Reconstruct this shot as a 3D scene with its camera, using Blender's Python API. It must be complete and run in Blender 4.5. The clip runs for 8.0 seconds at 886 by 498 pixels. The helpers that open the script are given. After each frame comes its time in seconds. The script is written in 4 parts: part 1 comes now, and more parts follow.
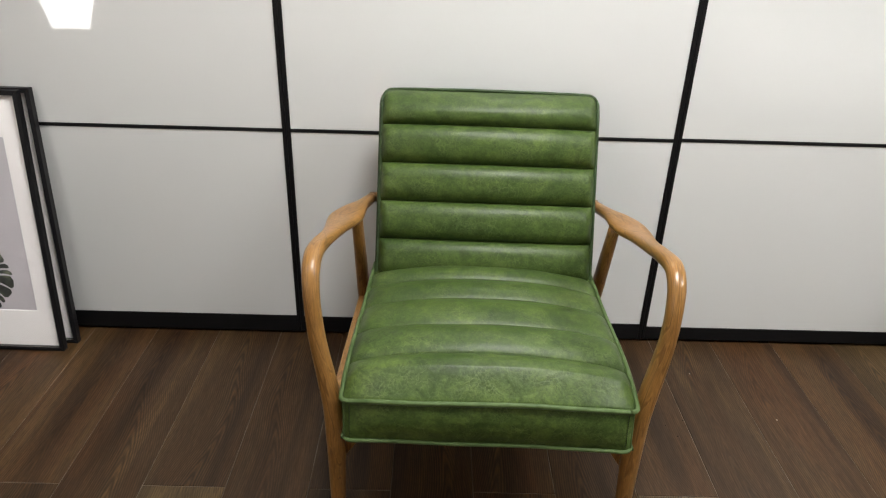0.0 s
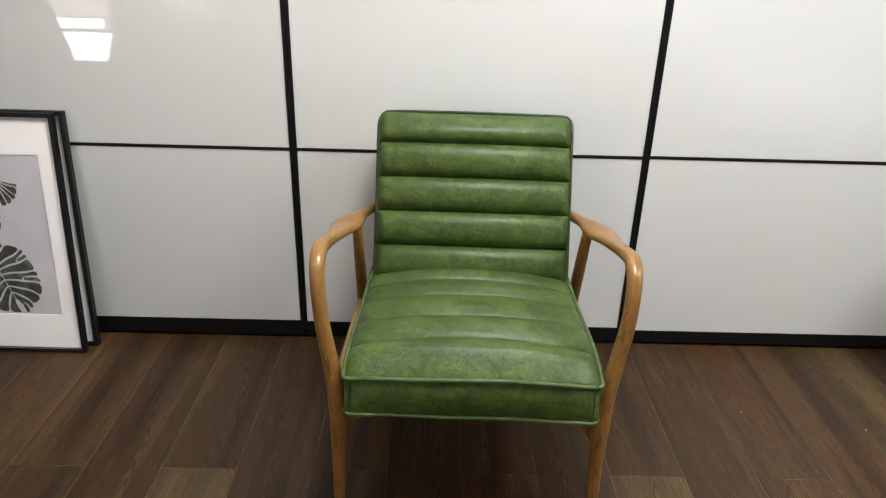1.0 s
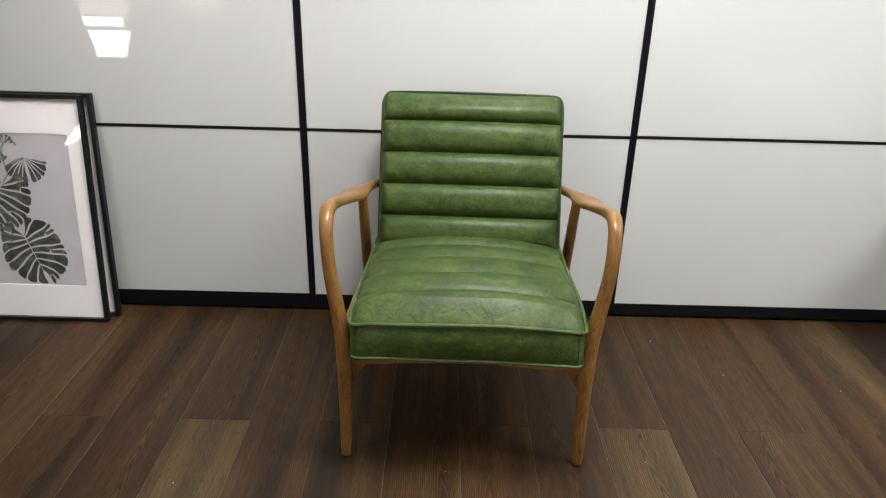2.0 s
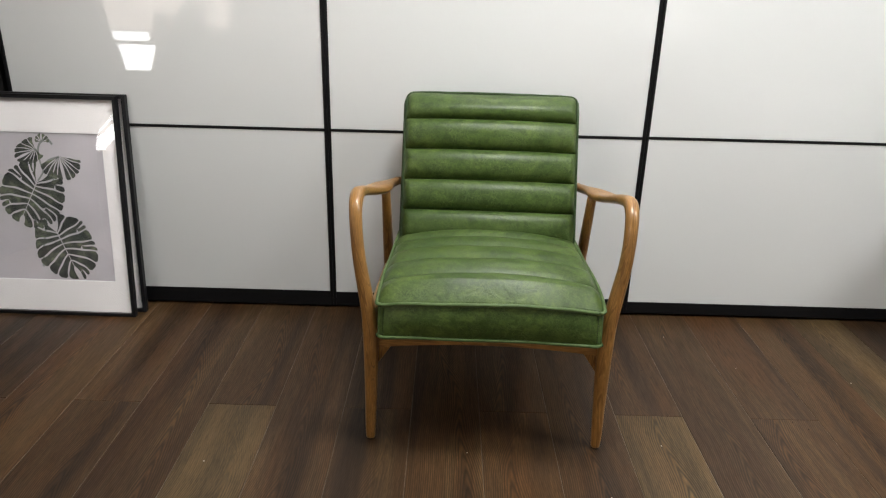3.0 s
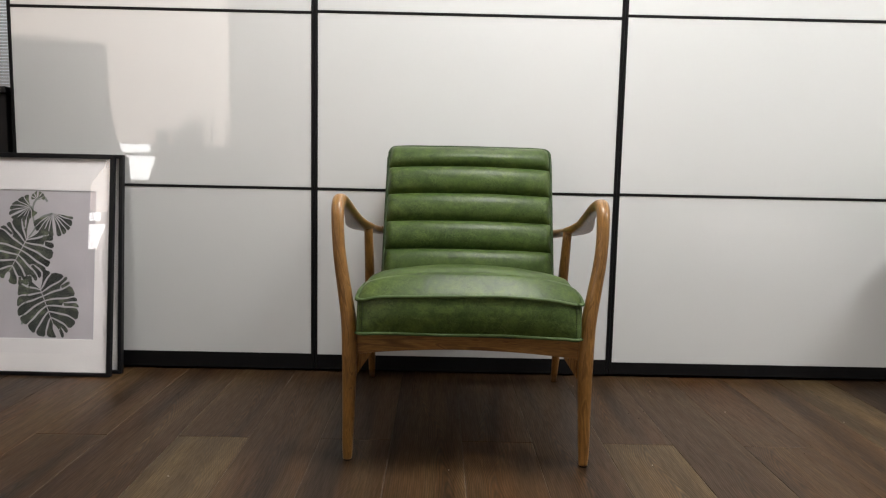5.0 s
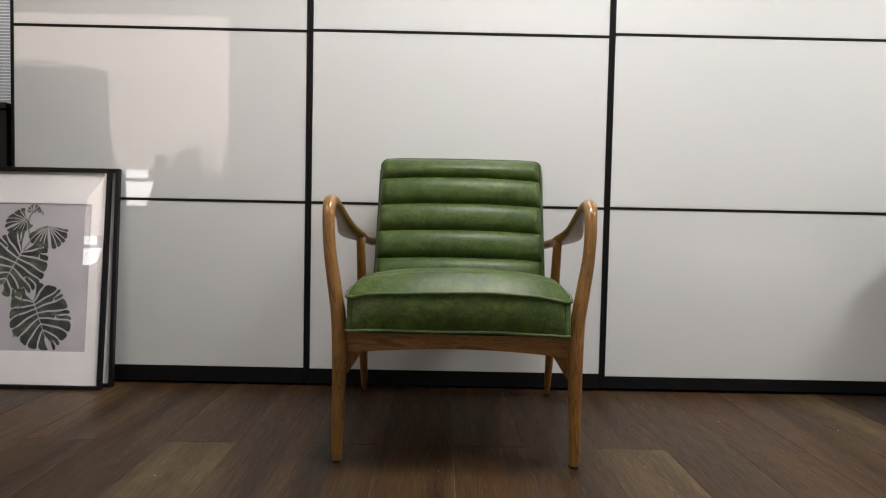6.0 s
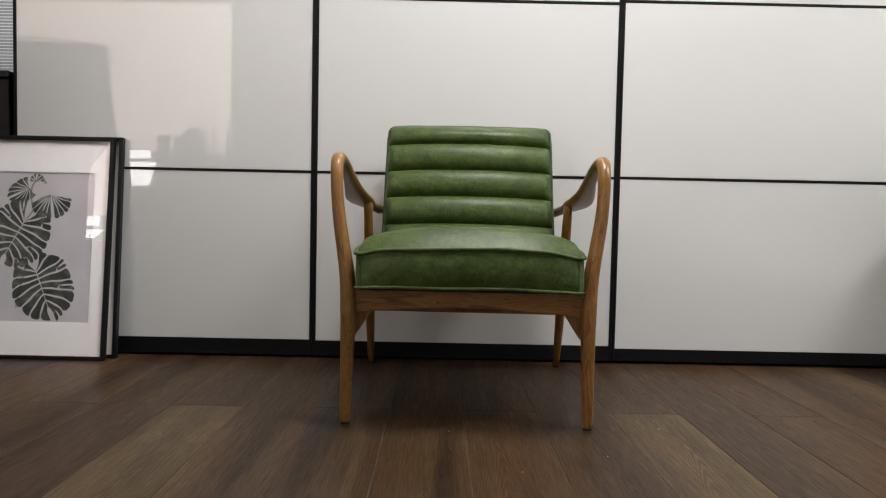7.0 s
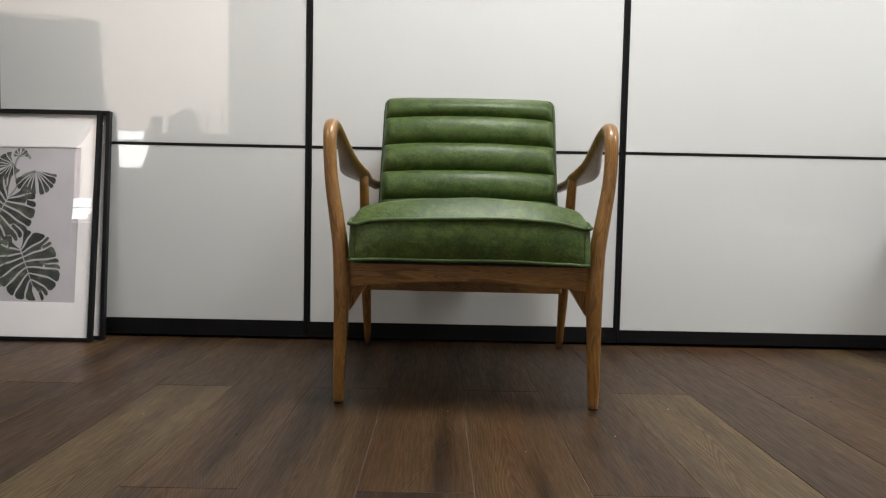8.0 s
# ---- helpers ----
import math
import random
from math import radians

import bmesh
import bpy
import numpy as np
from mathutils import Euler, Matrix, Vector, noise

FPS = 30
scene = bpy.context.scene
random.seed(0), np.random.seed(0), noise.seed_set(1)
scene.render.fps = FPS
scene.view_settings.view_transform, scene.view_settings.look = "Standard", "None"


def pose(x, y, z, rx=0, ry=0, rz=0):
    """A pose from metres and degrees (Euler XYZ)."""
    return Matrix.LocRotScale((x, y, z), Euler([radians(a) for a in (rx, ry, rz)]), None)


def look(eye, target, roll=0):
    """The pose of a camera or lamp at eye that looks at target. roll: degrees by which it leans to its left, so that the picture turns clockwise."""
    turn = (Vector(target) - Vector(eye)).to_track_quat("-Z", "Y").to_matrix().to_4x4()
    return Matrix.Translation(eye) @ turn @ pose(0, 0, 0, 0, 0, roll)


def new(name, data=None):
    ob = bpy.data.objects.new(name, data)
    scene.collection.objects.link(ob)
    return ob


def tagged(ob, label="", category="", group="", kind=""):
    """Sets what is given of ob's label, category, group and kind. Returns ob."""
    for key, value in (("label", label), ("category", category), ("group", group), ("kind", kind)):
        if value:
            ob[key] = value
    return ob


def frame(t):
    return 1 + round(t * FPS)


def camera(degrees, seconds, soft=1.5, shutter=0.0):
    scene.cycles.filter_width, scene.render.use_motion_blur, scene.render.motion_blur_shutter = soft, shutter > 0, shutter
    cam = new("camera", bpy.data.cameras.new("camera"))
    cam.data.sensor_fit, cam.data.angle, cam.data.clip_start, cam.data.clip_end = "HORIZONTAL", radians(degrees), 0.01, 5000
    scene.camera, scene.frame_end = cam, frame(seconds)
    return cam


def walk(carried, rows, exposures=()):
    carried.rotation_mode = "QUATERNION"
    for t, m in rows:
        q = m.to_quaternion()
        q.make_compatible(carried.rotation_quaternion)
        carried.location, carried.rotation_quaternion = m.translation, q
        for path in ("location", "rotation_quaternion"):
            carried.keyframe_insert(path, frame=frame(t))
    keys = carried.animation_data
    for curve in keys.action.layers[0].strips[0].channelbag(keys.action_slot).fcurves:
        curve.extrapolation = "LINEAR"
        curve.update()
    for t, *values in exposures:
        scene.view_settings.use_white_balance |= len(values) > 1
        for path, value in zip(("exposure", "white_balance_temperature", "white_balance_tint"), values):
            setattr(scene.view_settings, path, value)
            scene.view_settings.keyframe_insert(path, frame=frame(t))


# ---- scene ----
cam = camera(64.3, 8.0, soft=1.2)
PATH = [
    (0, (0.396, -1.781, 1.215), (0.42, -0.003, 0.299), 1.8),
    (0.5, (0.387, -1.895, 1.233), (0.411, -0.103, 0.346), 1.7),
    (1, (0.414, -1.978, 1.237), (0.441, -0.161, 0.402), 1.7),
    (1.5, (0.443, -2.069, 1.213), (0.464, -0.241, 0.401), 1.6),
    (3, (0.391, -2.257, 1.119), (0.385, -0.395, 0.388), 1.5),
    (3.5, (0.384, -2.278, 1.038), (0.387, -0.375, 0.424), 1.4),
    (4, (0.4, -2.322, 0.9), (0.416, -0.39, 0.385), 1.4),
    (4.5, (0.409, -2.369, 0.785), (0.425, -0.402, 0.421), 1.3),
    (6, (0.446, -2.428, 0.601), (0.463, -0.431, 0.505), 1.2),
    (6.5, (0.441, -2.416, 0.541), (0.454, -0.418, 0.441), 1.1),
    (7, (0.427, -2.401, 0.499), (0.44, -0.403, 0.402), 1.2),
    (7.5, (0.428, -2.357, 0.47), (0.443, -0.36, 0.367), 1.2),
    (8, (0.433, -2.321, 0.446), (0.445, -0.325, 0.329), 1.2),
]
EXPOSURES = [(0.0, 0.04, 6440, 10), (3.0, 0.04, 6330, 9.5), (3.5, 0.0, 6330, 9.5), (4.0, -0.03, 6340, 9.5), (4.5, -0.04, 6370, 10), (6.0, -0.28, 6480, 13), (6.5, -0.28, 6480, 13), (7.0, -0.25, 6460, 12.5), (7.5, -0.17, 6440, 12), (8.0, -0.08, 6360, 9.5)]
walk(cam, [(t, look(eye, target, roll)) for t, eye, target, roll in PATH], EXPOSURES)


# ---- light and surroundings ----
world = bpy.data.worlds.new("world")
scene.world = world
world.use_nodes = True
wn = world.node_tree
sky = wn.nodes.new("ShaderNodeTexSky")
sky.sky_type = "NISHITA"
sky.sun_disc = False
sky.sun_elevation = radians(35)
sky.sun_rotation = radians(120)
wn.nodes["Background"].inputs[1].default_value = 0.1
wn.links.new(sky.outputs[0], wn.nodes["Background"].inputs[0])


ROOM_W, ROOM_E, ROOM_S, ROOM_N, ROOM_H = -3.95, 3.6, -4.2, 0.66, 2.75

# ---- materials ----
def mat(name, colour, rough=0.5, metal=0.0, coat=0.0, coat_rough=0.05, spec=0.5):
    m = bpy.data.materials.new(name)
    m.use_nodes = True
    b = m.node_tree.nodes["Principled BSDF"]
    b.inputs["Base Color"].default_value = (*colour, 1)
    b.inputs["Roughness"].default_value = rough
    b.inputs["Metallic"].default_value = metal
    b.inputs["Coat Weight"].default_value = coat
    b.inputs["Coat Roughness"].default_value = coat_rough
    b.inputs["Specular IOR Level"].default_value = spec
    return m


def node(m, kind, **values):
    n = m.node_tree.nodes.new(kind)
    for key, value in values.items():
        n.inputs[key.replace("_", " ")].default_value = value
    return n


def link(m, a, b):
    m.node_tree.links.new(a, b)


def bsdf(m):
    return m.node_tree.nodes["Principled BSDF"]


def ramp(m, source, stops, smooth=True):
    r = m.node_tree.nodes.new("ShaderNodeValToRGB")
    while len(r.color_ramp.elements) < len(stops):
        r.color_ramp.elements.new(0.5)
    for e, (p, c) in zip(r.color_ramp.elements, stops):
        e.position, e.color = p, (*c, 1) if len(c) == 3 else c
    link(m, source, r.inputs[0])
    return r.outputs[0]


def coords(m, scale=(1, 1, 1), shift=None, kind="Object"):
    tc = m.node_tree.nodes.new("ShaderNodeTexCoord")
    mp = m.node_tree.nodes.new("ShaderNodeMapping")
    mp.inputs["Scale"].default_value = scale
    link(m, tc.outputs[kind], mp.inputs["Vector"])
    if shift:
        info = m.node_tree.nodes.new("ShaderNodeObjectInfo")
        mul = m.node_tree.nodes.new("ShaderNodeVectorMath")
        mul.operation = "SCALE"
        comb = m.node_tree.nodes.new("ShaderNodeCombineXYZ")
        for i in range(3):
            link(m, info.outputs["Random"], comb.inputs[i])
        link(m, comb.outputs[0], mul.inputs[0])
        mul.inputs["Scale"].default_value = shift
        link(m, mul.outputs[0], mp.inputs["Location"])
    return mp.outputs[0]


def noise_tex(m, vec, scale, detail=4, rough=0.55, distort=0.0):
    n = node(m, "ShaderNodeTexNoise", Scale=scale, Detail=detail, Roughness=rough, Distortion=distort)
    link(m, vec, n.inputs["Vector"])
    return n.outputs["Fac"]


def mix(m, fac, a, b, how="MIX"):
    n = m.node_tree.nodes.new("ShaderNodeMix")
    n.data_type, n.blend_type = "RGBA", how
    for value, socket in ((fac, n.inputs[0]), (a, n.inputs[6]), (b, n.inputs[7])):
        if isinstance(value, (int, float)):
            socket.default_value = value
        elif isinstance(value, tuple):
            socket.default_value = (*value, 1)
        else:
            link(m, value, socket)
    return n.outputs[2]


def bump(m, height, strength, distance=0.001, below=None):
    n = node(m, "ShaderNodeBump", Strength=strength, Distance=distance)
    link(m, height, n.inputs["Height"])
    if below is not None:
        link(m, below, n.inputs["Normal"])
    return n.outputs[0]


def grey(v):
    return (v, v, v)


def make_leather():
    m = mat("green_leather", (0.08, 0.17, 0.04), 0.42, spec=0.25)
    v = coords(m)
    big = noise_tex(m, v, 8, 5, 0.6, 0.8)
    mid = noise_tex(m, v, 45, 9, 0.72, 0.9)
    fine = noise_tex(m, v, 210, 5, 0.65)
    base = ramp(m, big, [(0.30, (0.033, 0.059, 0.0138)), (0.5, (0.049, 0.082, 0.0186)), (0.70, (0.075, 0.114, 0.0275))])
    mot = ramp(m, mid, [(0.34, grey(0.60)), (0.50, grey(1.0)), (0.66, (1.38, 1.32, 1.20))])
    col = mix(m, 1.0, base, mot, "MULTIPLY")
    col = mix(m, 1.0, col, ramp(m, fine, [(0.36, grey(0.84)), (0.64, grey(1.14))]), "MULTIPLY")
    # dark dye left in blotches, mostly where the hide was not rubbed
    dye = ramp(m, noise_tex(m, coords(m, (1, 1, 1.6), shift=None), 21, 6, 0.66, 1.2), [(0.48, grey(0.0)), (0.70, grey(0.70))])
    col = mix(m, dye, col, (0.017, 0.036, 0.0070))
    # pale hairline creases in two sizes
    nz = node(m, "ShaderNodeTexNoise", Scale=38, Detail=4)
    link(m, v, nz.inputs["Vector"])
    sc = m.node_tree.nodes.new("ShaderNodeVectorMath")
    sc.operation = "SCALE"
    sc.inputs["Scale"].default_value = 0.045
    link(m, nz.outputs["Color"], sc.inputs[0])
    warp = m.node_tree.nodes.new("ShaderNodeVectorMath")
    warp.operation = "ADD"
    link(m, v, warp.inputs[0])
    link(m, sc.outputs[0], warp.inputs[1])
    relief = None
    for scale, width, lo, hi, amount, seed in ((120, 0.10, 0.46, 0.64, 0.36, 12), (50, 0.045, 0.46, 0.62, 0.50, 15)):
        vor = m.node_tree.nodes.new("ShaderNodeTexVoronoi")
        vor.feature = "DISTANCE_TO_EDGE"
        vor.inputs["Scale"].default_value = scale
        link(m, warp.outputs[0], vor.inputs["Vector"])
        veins = ramp(m, vor.outputs["Distance"], [(0.0, grey(1.0)), (width, grey(0.0))])
        where = ramp(m, noise_tex(m, v, seed, 4, 0.65), [(lo, grey(0.0)), (hi, grey(amount))])
        col = mix(m, mix(m, 1.0, veins, where, "MULTIPLY"), col, (0.140, 0.190, 0.066))
        relief = vor if relief is None else relief
    link(m, col, bsdf(m).inputs["Base Color"])
    link(m, ramp(m, mid, [(0.3, grey(0.35)), (0.7, grey(0.46))]), bsdf(m).inputs["Roughness"])
    b1 = bump(m, fine, 0.22, 0.0007)
    b2 = bump(m, relief.outputs["Distance"], 0.12, 0.0006, b1)
    b3 = bump(m, noise_tex(m, v, 24, 4, 0.6, 0.8), 0.32, 0.005, b2)
    link(m, b3, bsdf(m).inputs["Normal"])
    return m


def make_piping(name, dark, light):
    m = mat(name, (0.10, 0.20, 0.06), 0.46, spec=0.25)
    v = coords(m)
    link(m, ramp(m, noise_tex(m, v, 40, 5, 0.6), [(0.3, dark), (0.7, light)]), bsdf(m).inputs["Base Color"])
    link(m, bump(m, noise_tex(m, v, 250, 3), 0.2, 0.0006), bsdf(m).inputs["Normal"])
    return m


def make_chair_wood(name, scale, along=False):
    """Honey-stained ash; the grain runs along the axis whose scale is small."""
    m = mat(name, (0.30, 0.14, 0.05), 0.29, spec=0.5)
    v = coords(m, scale, shift=None if along else 5.0, kind="UV" if along else "Object")
    rings = noise_tex(m, v, 2.2, 3, 0.5, 0.9)
    wave = node(m, "ShaderNodeMath")
    wave.operation = "MULTIPLY"
    link(m, rings, wave.inputs[0])
    wave.inputs[1].default_value = 64.0
    sine = m.node_tree.nodes.new("ShaderNodeMath")
    sine.operation = "SINE"
    link(m, wave.outputs[0], sine.inputs[0])
    col = ramp(m, sine.outputs[0], [(0.0, (0.285, 0.146, 0.041)), (0.6, (0.345, 0.184, 0.054)), (1.0, (0.198, 0.096, 0.027))])
    fibre = noise_tex(m, v, 38, 4, 0.6)
    col = mix(m, 0.60, col, ramp(m, fibre, [(0.40, grey(0.62)), (0.58, grey(1.1))]), "MULTIPLY")
    tone = noise_tex(m, coords(m), 7, 3)
    col = mix(m, 0.65, col, ramp(m, tone, [(0.3, (0.70, 0.70, 0.68)), (0.7, (1.2, 1.14, 1.06))]), "MULTIPLY")
    link(m, col, bsdf(m).inputs["Base Color"])
    link(m, bump(m, fibre, 0.15, 0.0004), bsdf(m).inputs["Normal"])
    return m


def calc(m, how, a, b=None):
    n = m.node_tree.nodes.new("ShaderNodeMath")
    n.operation = how
    for value, socket in ((a, n.inputs[0]), (b, n.inputs[1])):
        if value is None:
            continue
        if isinstance(value, (int, float)):
            socket.default_value = value
        else:
            link(m, value, socket)
    return n.outputs[0]


def make_floor_wood(name, pale=False):
    """Brushed dark oak: streaks along the plank, arched figure down its heart, fine open pores."""
    m = mat(name, (0.08, 0.05, 0.035), 0.42, spec=0.24)
    info = m.node_tree.nodes.new("ShaderNodeObjectInfo")
    chance = info.outputs["Random"]
    tc = m.node_tree.nodes.new("ShaderNodeTexCoord")
    sep = m.node_tree.nodes.new("ShaderNodeSeparateXYZ")
    link(m, tc.outputs["Object"], sep.inputs[0])
    x, y = sep.outputs[0], sep.outputs[1]
    streak = noise_tex(m, coords(m, (1, 0.055, 1), shift=9.0), 15, 2.5, 0.5, 0.25)
    if pale:
        col = ramp(m, streak, [(0.34, (0.044, 0.0290, 0.0136)), (0.50, (0.067, 0.0440, 0.0200)), (0.66, (0.090, 0.0595, 0.0268))])
    else:
        col = ramp(m, streak, [(0.34, (0.028, 0.0164, 0.0076)), (0.43, (0.043, 0.0248, 0.0106)), (0.52, (0.063, 0.0352, 0.0142)), (0.60, (0.055, 0.0335, 0.0143)), (0.68, (0.085, 0.0525, 0.0220))])
    if not pale:
        tone = ramp(m, chance, [(0.0, (0.63, 0.61, 0.68)), (0.4, (0.81, 0.78, 0.82)), (0.7, (0.96, 0.91, 0.92)), (1.0, (1.16, 1.09, 1.07))])
        col = mix(m, 1.0, col, tone, "MULTIPLY")
    # reddish heartwood in long patches
    red = ramp(m, noise_tex(m, coords(m, (1, 0.11, 1), shift=17.0), 9, 3, 0.55), [(0.54, grey(0.0)), (0.74, grey(0.38))])
    col = mix(m, red, col, mix(m, 1.0, col, (1.45, 1.06, 0.84), "MULTIPLY"))
    # arched figure: rings bent round the heart of the plank
    drift = noise_tex(m, coords(m, (0.02, 1, 1), shift=31.0), 1.6, 1.0, 0.4)
    heart = calc(m, "ADD", x, calc(m, "MULTIPLY", calc(m, "SUBTRACT", drift, 0.5), 0.26))
    bow = calc(m, "SQRT", calc(m, "ADD", calc(m, "MULTIPLY", heart, heart), 0.00012))
    wob = noise_tex(m, coords(m, (1, 0.14, 1), shift=23.0), 30, 3, 0.55, 0.3)
    phase = calc(m, "ADD", calc(m, "MULTIPLY", bow, 1250.0), calc(m, "ADD", calc(m, "MULTIPLY", y, 95.0), calc(m, "MULTIPLY", wob, 6.0)))
    rings = calc(m, "SINE", phase)
    figure = ramp(m, calc(m, "ADD", calc(m, "MULTIPLY", rings, 0.5), 0.5), [(0.0, grey(0.50)), (0.30, grey(0.84)), (0.70, (1.14, 1.10, 1.05)), (1.0, (1.46, 1.34, 1.16))])
    near = ramp(m, calc(m, "ABSOLUTE", heart), [(0.012, grey(1.0)), (0.055, grey(0.72))])
    some = ramp(m, noise_tex(m, coords(m, (1, 0.35, 1), shift=25.0), 5, 2), [(0.36, grey(0.30)), (0.58, grey(1.0))])
    col = mix(m, mix(m, 1.0, near, some, "MULTIPLY"), col, mix(m, 1.0, col, figure, "MULTIPLY"))
    # brushed grain and pores
    fibre = noise_tex(m, coords(m, (1, 0.045, 1), shift=5.0), 260, 4, 0.6, 0.15)
    pores = noise_tex(m, coords(m, (1, 0.10, 1), shift=21.0), 430, 4, 0.62, 0.2)
    col = mix(m, 1.0, col, ramp(m, fibre, [(0.36, grey(0.80)), (0.5, grey(0.98)), (0.64, grey(1.18))]), "MULTIPLY")
    col = mix(m, 1.0, col, ramp(m, pores, [(0.36, grey(0.74)), (0.48, grey(0.97)), (0.64, grey(1.10))]), "MULTIPLY")
    link(m, col, bsdf(m).inputs["Base Color"])
    link(m, ramp(m, fibre, [(0.3, grey(0.52)), (0.7, grey(0.36))]), bsdf(m).inputs["Roughness"])
    b1 = bump(m, pores, 0.18, 0.0005)
    link(m, bump(m, calc(m, "ADD", calc(m, "MULTIPLY", rings, 0.4), fibre), 0.20, 0.0006, b1), bsdf(m).inputs["Normal"])
    return m


def make_plain(name, colour, rough, scale=6, amount=0.08, coat=0.0, relief=0.05, relief_scale=180, spec=0.5):
    m = mat(name, colour, rough, coat=coat, coat_rough=0.02, spec=spec)
    v = coords(m)
    col = mix(m, 1.0, colour, ramp(m, noise_tex(m, v, scale, 4), [(0.3, grey(1 - amount)), (0.7, grey(1 + amount))]), "MULTIPLY")
    link(m, col, bsdf(m).inputs["Base Color"])
    if relief:
        link(m, bump(m, noise_tex(m, v, relief_scale, 3), relief, 0.0006), bsdf(m).inputs["Normal"])
    return m


def make_glass(name):
    m = mat(name, (1, 1, 1), 0.0)
    bsdf(m).inputs["Transmission Weight"].default_value = 1.0
    bsdf(m).inputs["IOR"].default_value = 1.5
    return m


def make_glow(name, colour, strength):
    m = mat(name, colour, 0.5)
    bsdf(m).inputs["Emission Color"].default_value = (*colour, 1)
    bsdf(m).inputs["Emission Strength"].default_value = strength
    return m


def make_watercolour():
    m = mat("watercolour_leaf_green", (0.05, 0.06, 0.045), 0.8)
    v = coords(m)
    col = ramp(m, noise_tex(m, v, 30, 4, 0.6), [(0.34, (0.016, 0.019, 0.0165)), (0.52, (0.040, 0.047, 0.036)), (0.64, (0.090, 0.104, 0.062)), (0.78, (0.17, 0.180, 0.125))])
    geo = m.node_tree.nodes.new("ShaderNodeNewGeometry")
    col = mix(m, 1.0, col, ramp(m, geo.outputs["Random Per Island"], [(0.0, grey(0.65)), (0.6, grey(1.1)), (1.0, (1.8, 1.8, 1.6))]), "MULTIPLY")
    link(m, col, bsdf(m).inputs["Base Color"])
    return m


LEATHER = make_leather()
SEAM = make_piping("seam_leather", (0.010, 0.018, 0.005), (0.018, 0.032, 0.010))
PIPING = make_piping("piping_leather", (0.045, 0.078, 0.022), (0.092, 0.138, 0.050))
DARKPIPING = make_piping("dark_piping_leather", (0.019, 0.037, 0.012), (0.042, 0.070, 0.026))
WOOD_L = make_chair_wood("chair_wood_along_limb", (1.0, 9, 9), True)
WOOD_Z = make_chair_wood("chair_wood_upright", (9, 9, 0.9))
WOOD_X = make_chair_wood("chair_wood_crosswise", (0.9, 9, 9))
WOOD_Y = make_chair_wood("chair_wood_lengthwise", (9, 0.9, 9))
FLOORWOOD = make_floor_wood("floor_plank_wood")
PALEWOOD = make_floor_wood("pale_floor_plank_wood", True)
WHITE_GLASS = make_plain("white_back_painted_glass", (0.685, 0.698, 0.685), 0.35, 2.0, 0.01, coat=1.0, relief=0, spec=0.0)
bsdf(WHITE_GLASS).inputs["Coat IOR"].default_value = 1.72
BLACK_METAL = make_plain("black_aluminium", (0.006, 0.006, 0.0065), 0.5, 30, 0.12, relief=0.03, spec=0.18)
BLACK_WOOD = make_plain("black_frame_wood", (0.008, 0.008, 0.009), 0.45, 40, 0.15, relief=0.06, spec=0.28)
SUBFLOOR = make_plain("dusty_joint_filling", (0.115, 0.098, 0.078), 0.9, 20, 0.5)
PAINT = make_plain("white_wall_paint", (0.60, 0.58, 0.55), 0.8, 3, 0.03)
GREYPAINT = make_plain("pale_warm_grey_wall_paint", (0.62, 0.57, 0.52), 0.8, 3, 0.03)
BLIND = make_glow("daylit_beige_blind", (1.0, 0.855, 0.75), 2.5)
BEIGE = make_plain("beige_wall_paint", (0.70, 0.60, 0.52), 0.8, 3, 0.03)
CEILING = make_plain("ceiling_paint", (0.8, 0.8, 0.79), 0.85, 3, 0.02)
MATBOARD = make_plain("off_white_mat_board", (0.80, 0.765, 0.74), 0.85, 20, 0.02)
MATBEVEL = mat("mat_board_bevel", (0.8, 0.79, 0.77), 0.8)
PAPER = make_plain("grey_print_paper", (0.47, 0.44, 0.452), 0.85, 8, 0.05)
WATERCOLOUR = make_watercolour()
GLASS = make_glass("clear_glass")
RUBBER = mat("dark_glide", (0.015, 0.013, 0.012), 0.6)
UNDERCLOTH = make_plain("black_underside_cloth", (0.012, 0.012, 0.012), 0.9)
DUST = make_plain("pale_dust", (0.5, 0.47, 0.43), 0.9)
GRIT = mat("dark_grit", (0.012, 0.01, 0.008), 0.8)
SLAT = make_plain("white_blind_slat", (0.62, 0.62, 0.62), 0.45, 10, 0.03)
DARKPANEL = make_plain("black_sill_panel", (0.016, 0.016, 0.017), 0.5, 12, 0.1)
DAYLIGHT = make_glow("bright_daylight", (0.9, 0.95, 1.0), 0.75)
GREYCLOTH = make_plain("grey_upholstery", (0.33, 0.32, 0.31), 0.75, 8, 0.06, relief=0.2)
WHITECLOTH = make_plain("white_cotton_cloth", (0.80, 0.785, 0.77), 0.85, 9, 0.04, relief=0.15)
FOLIAGE = make_plain("plant_leaf_green", (0.065, 0.14, 0.045), 0.38, 14, 0.35, relief=0.1, relief_scale=60)
STEM = make_plain("plant_stem_brown", (0.10, 0.075, 0.045), 0.7, 20, 0.2)
POT = make_plain("grey_stoneware_pot", (0.20, 0.195, 0.19), 0.55, 10, 0.1)
SOIL = make_plain("dark_potting_soil", (0.03, 0.022, 0.016), 0.95, 60, 0.4, relief=0.6)
GREYWOOD = make_plain("grey_cabinet_paint", (0.24, 0.23, 0.225), 0.5, 5, 0.05)
LIGHTBOX = make_glow("light_box_face", (1.0, 0.99, 0.96), 9.0)
CHROME = mat("chrome", (0.85, 0.85, 0.86), 0.12, metal=1.0)
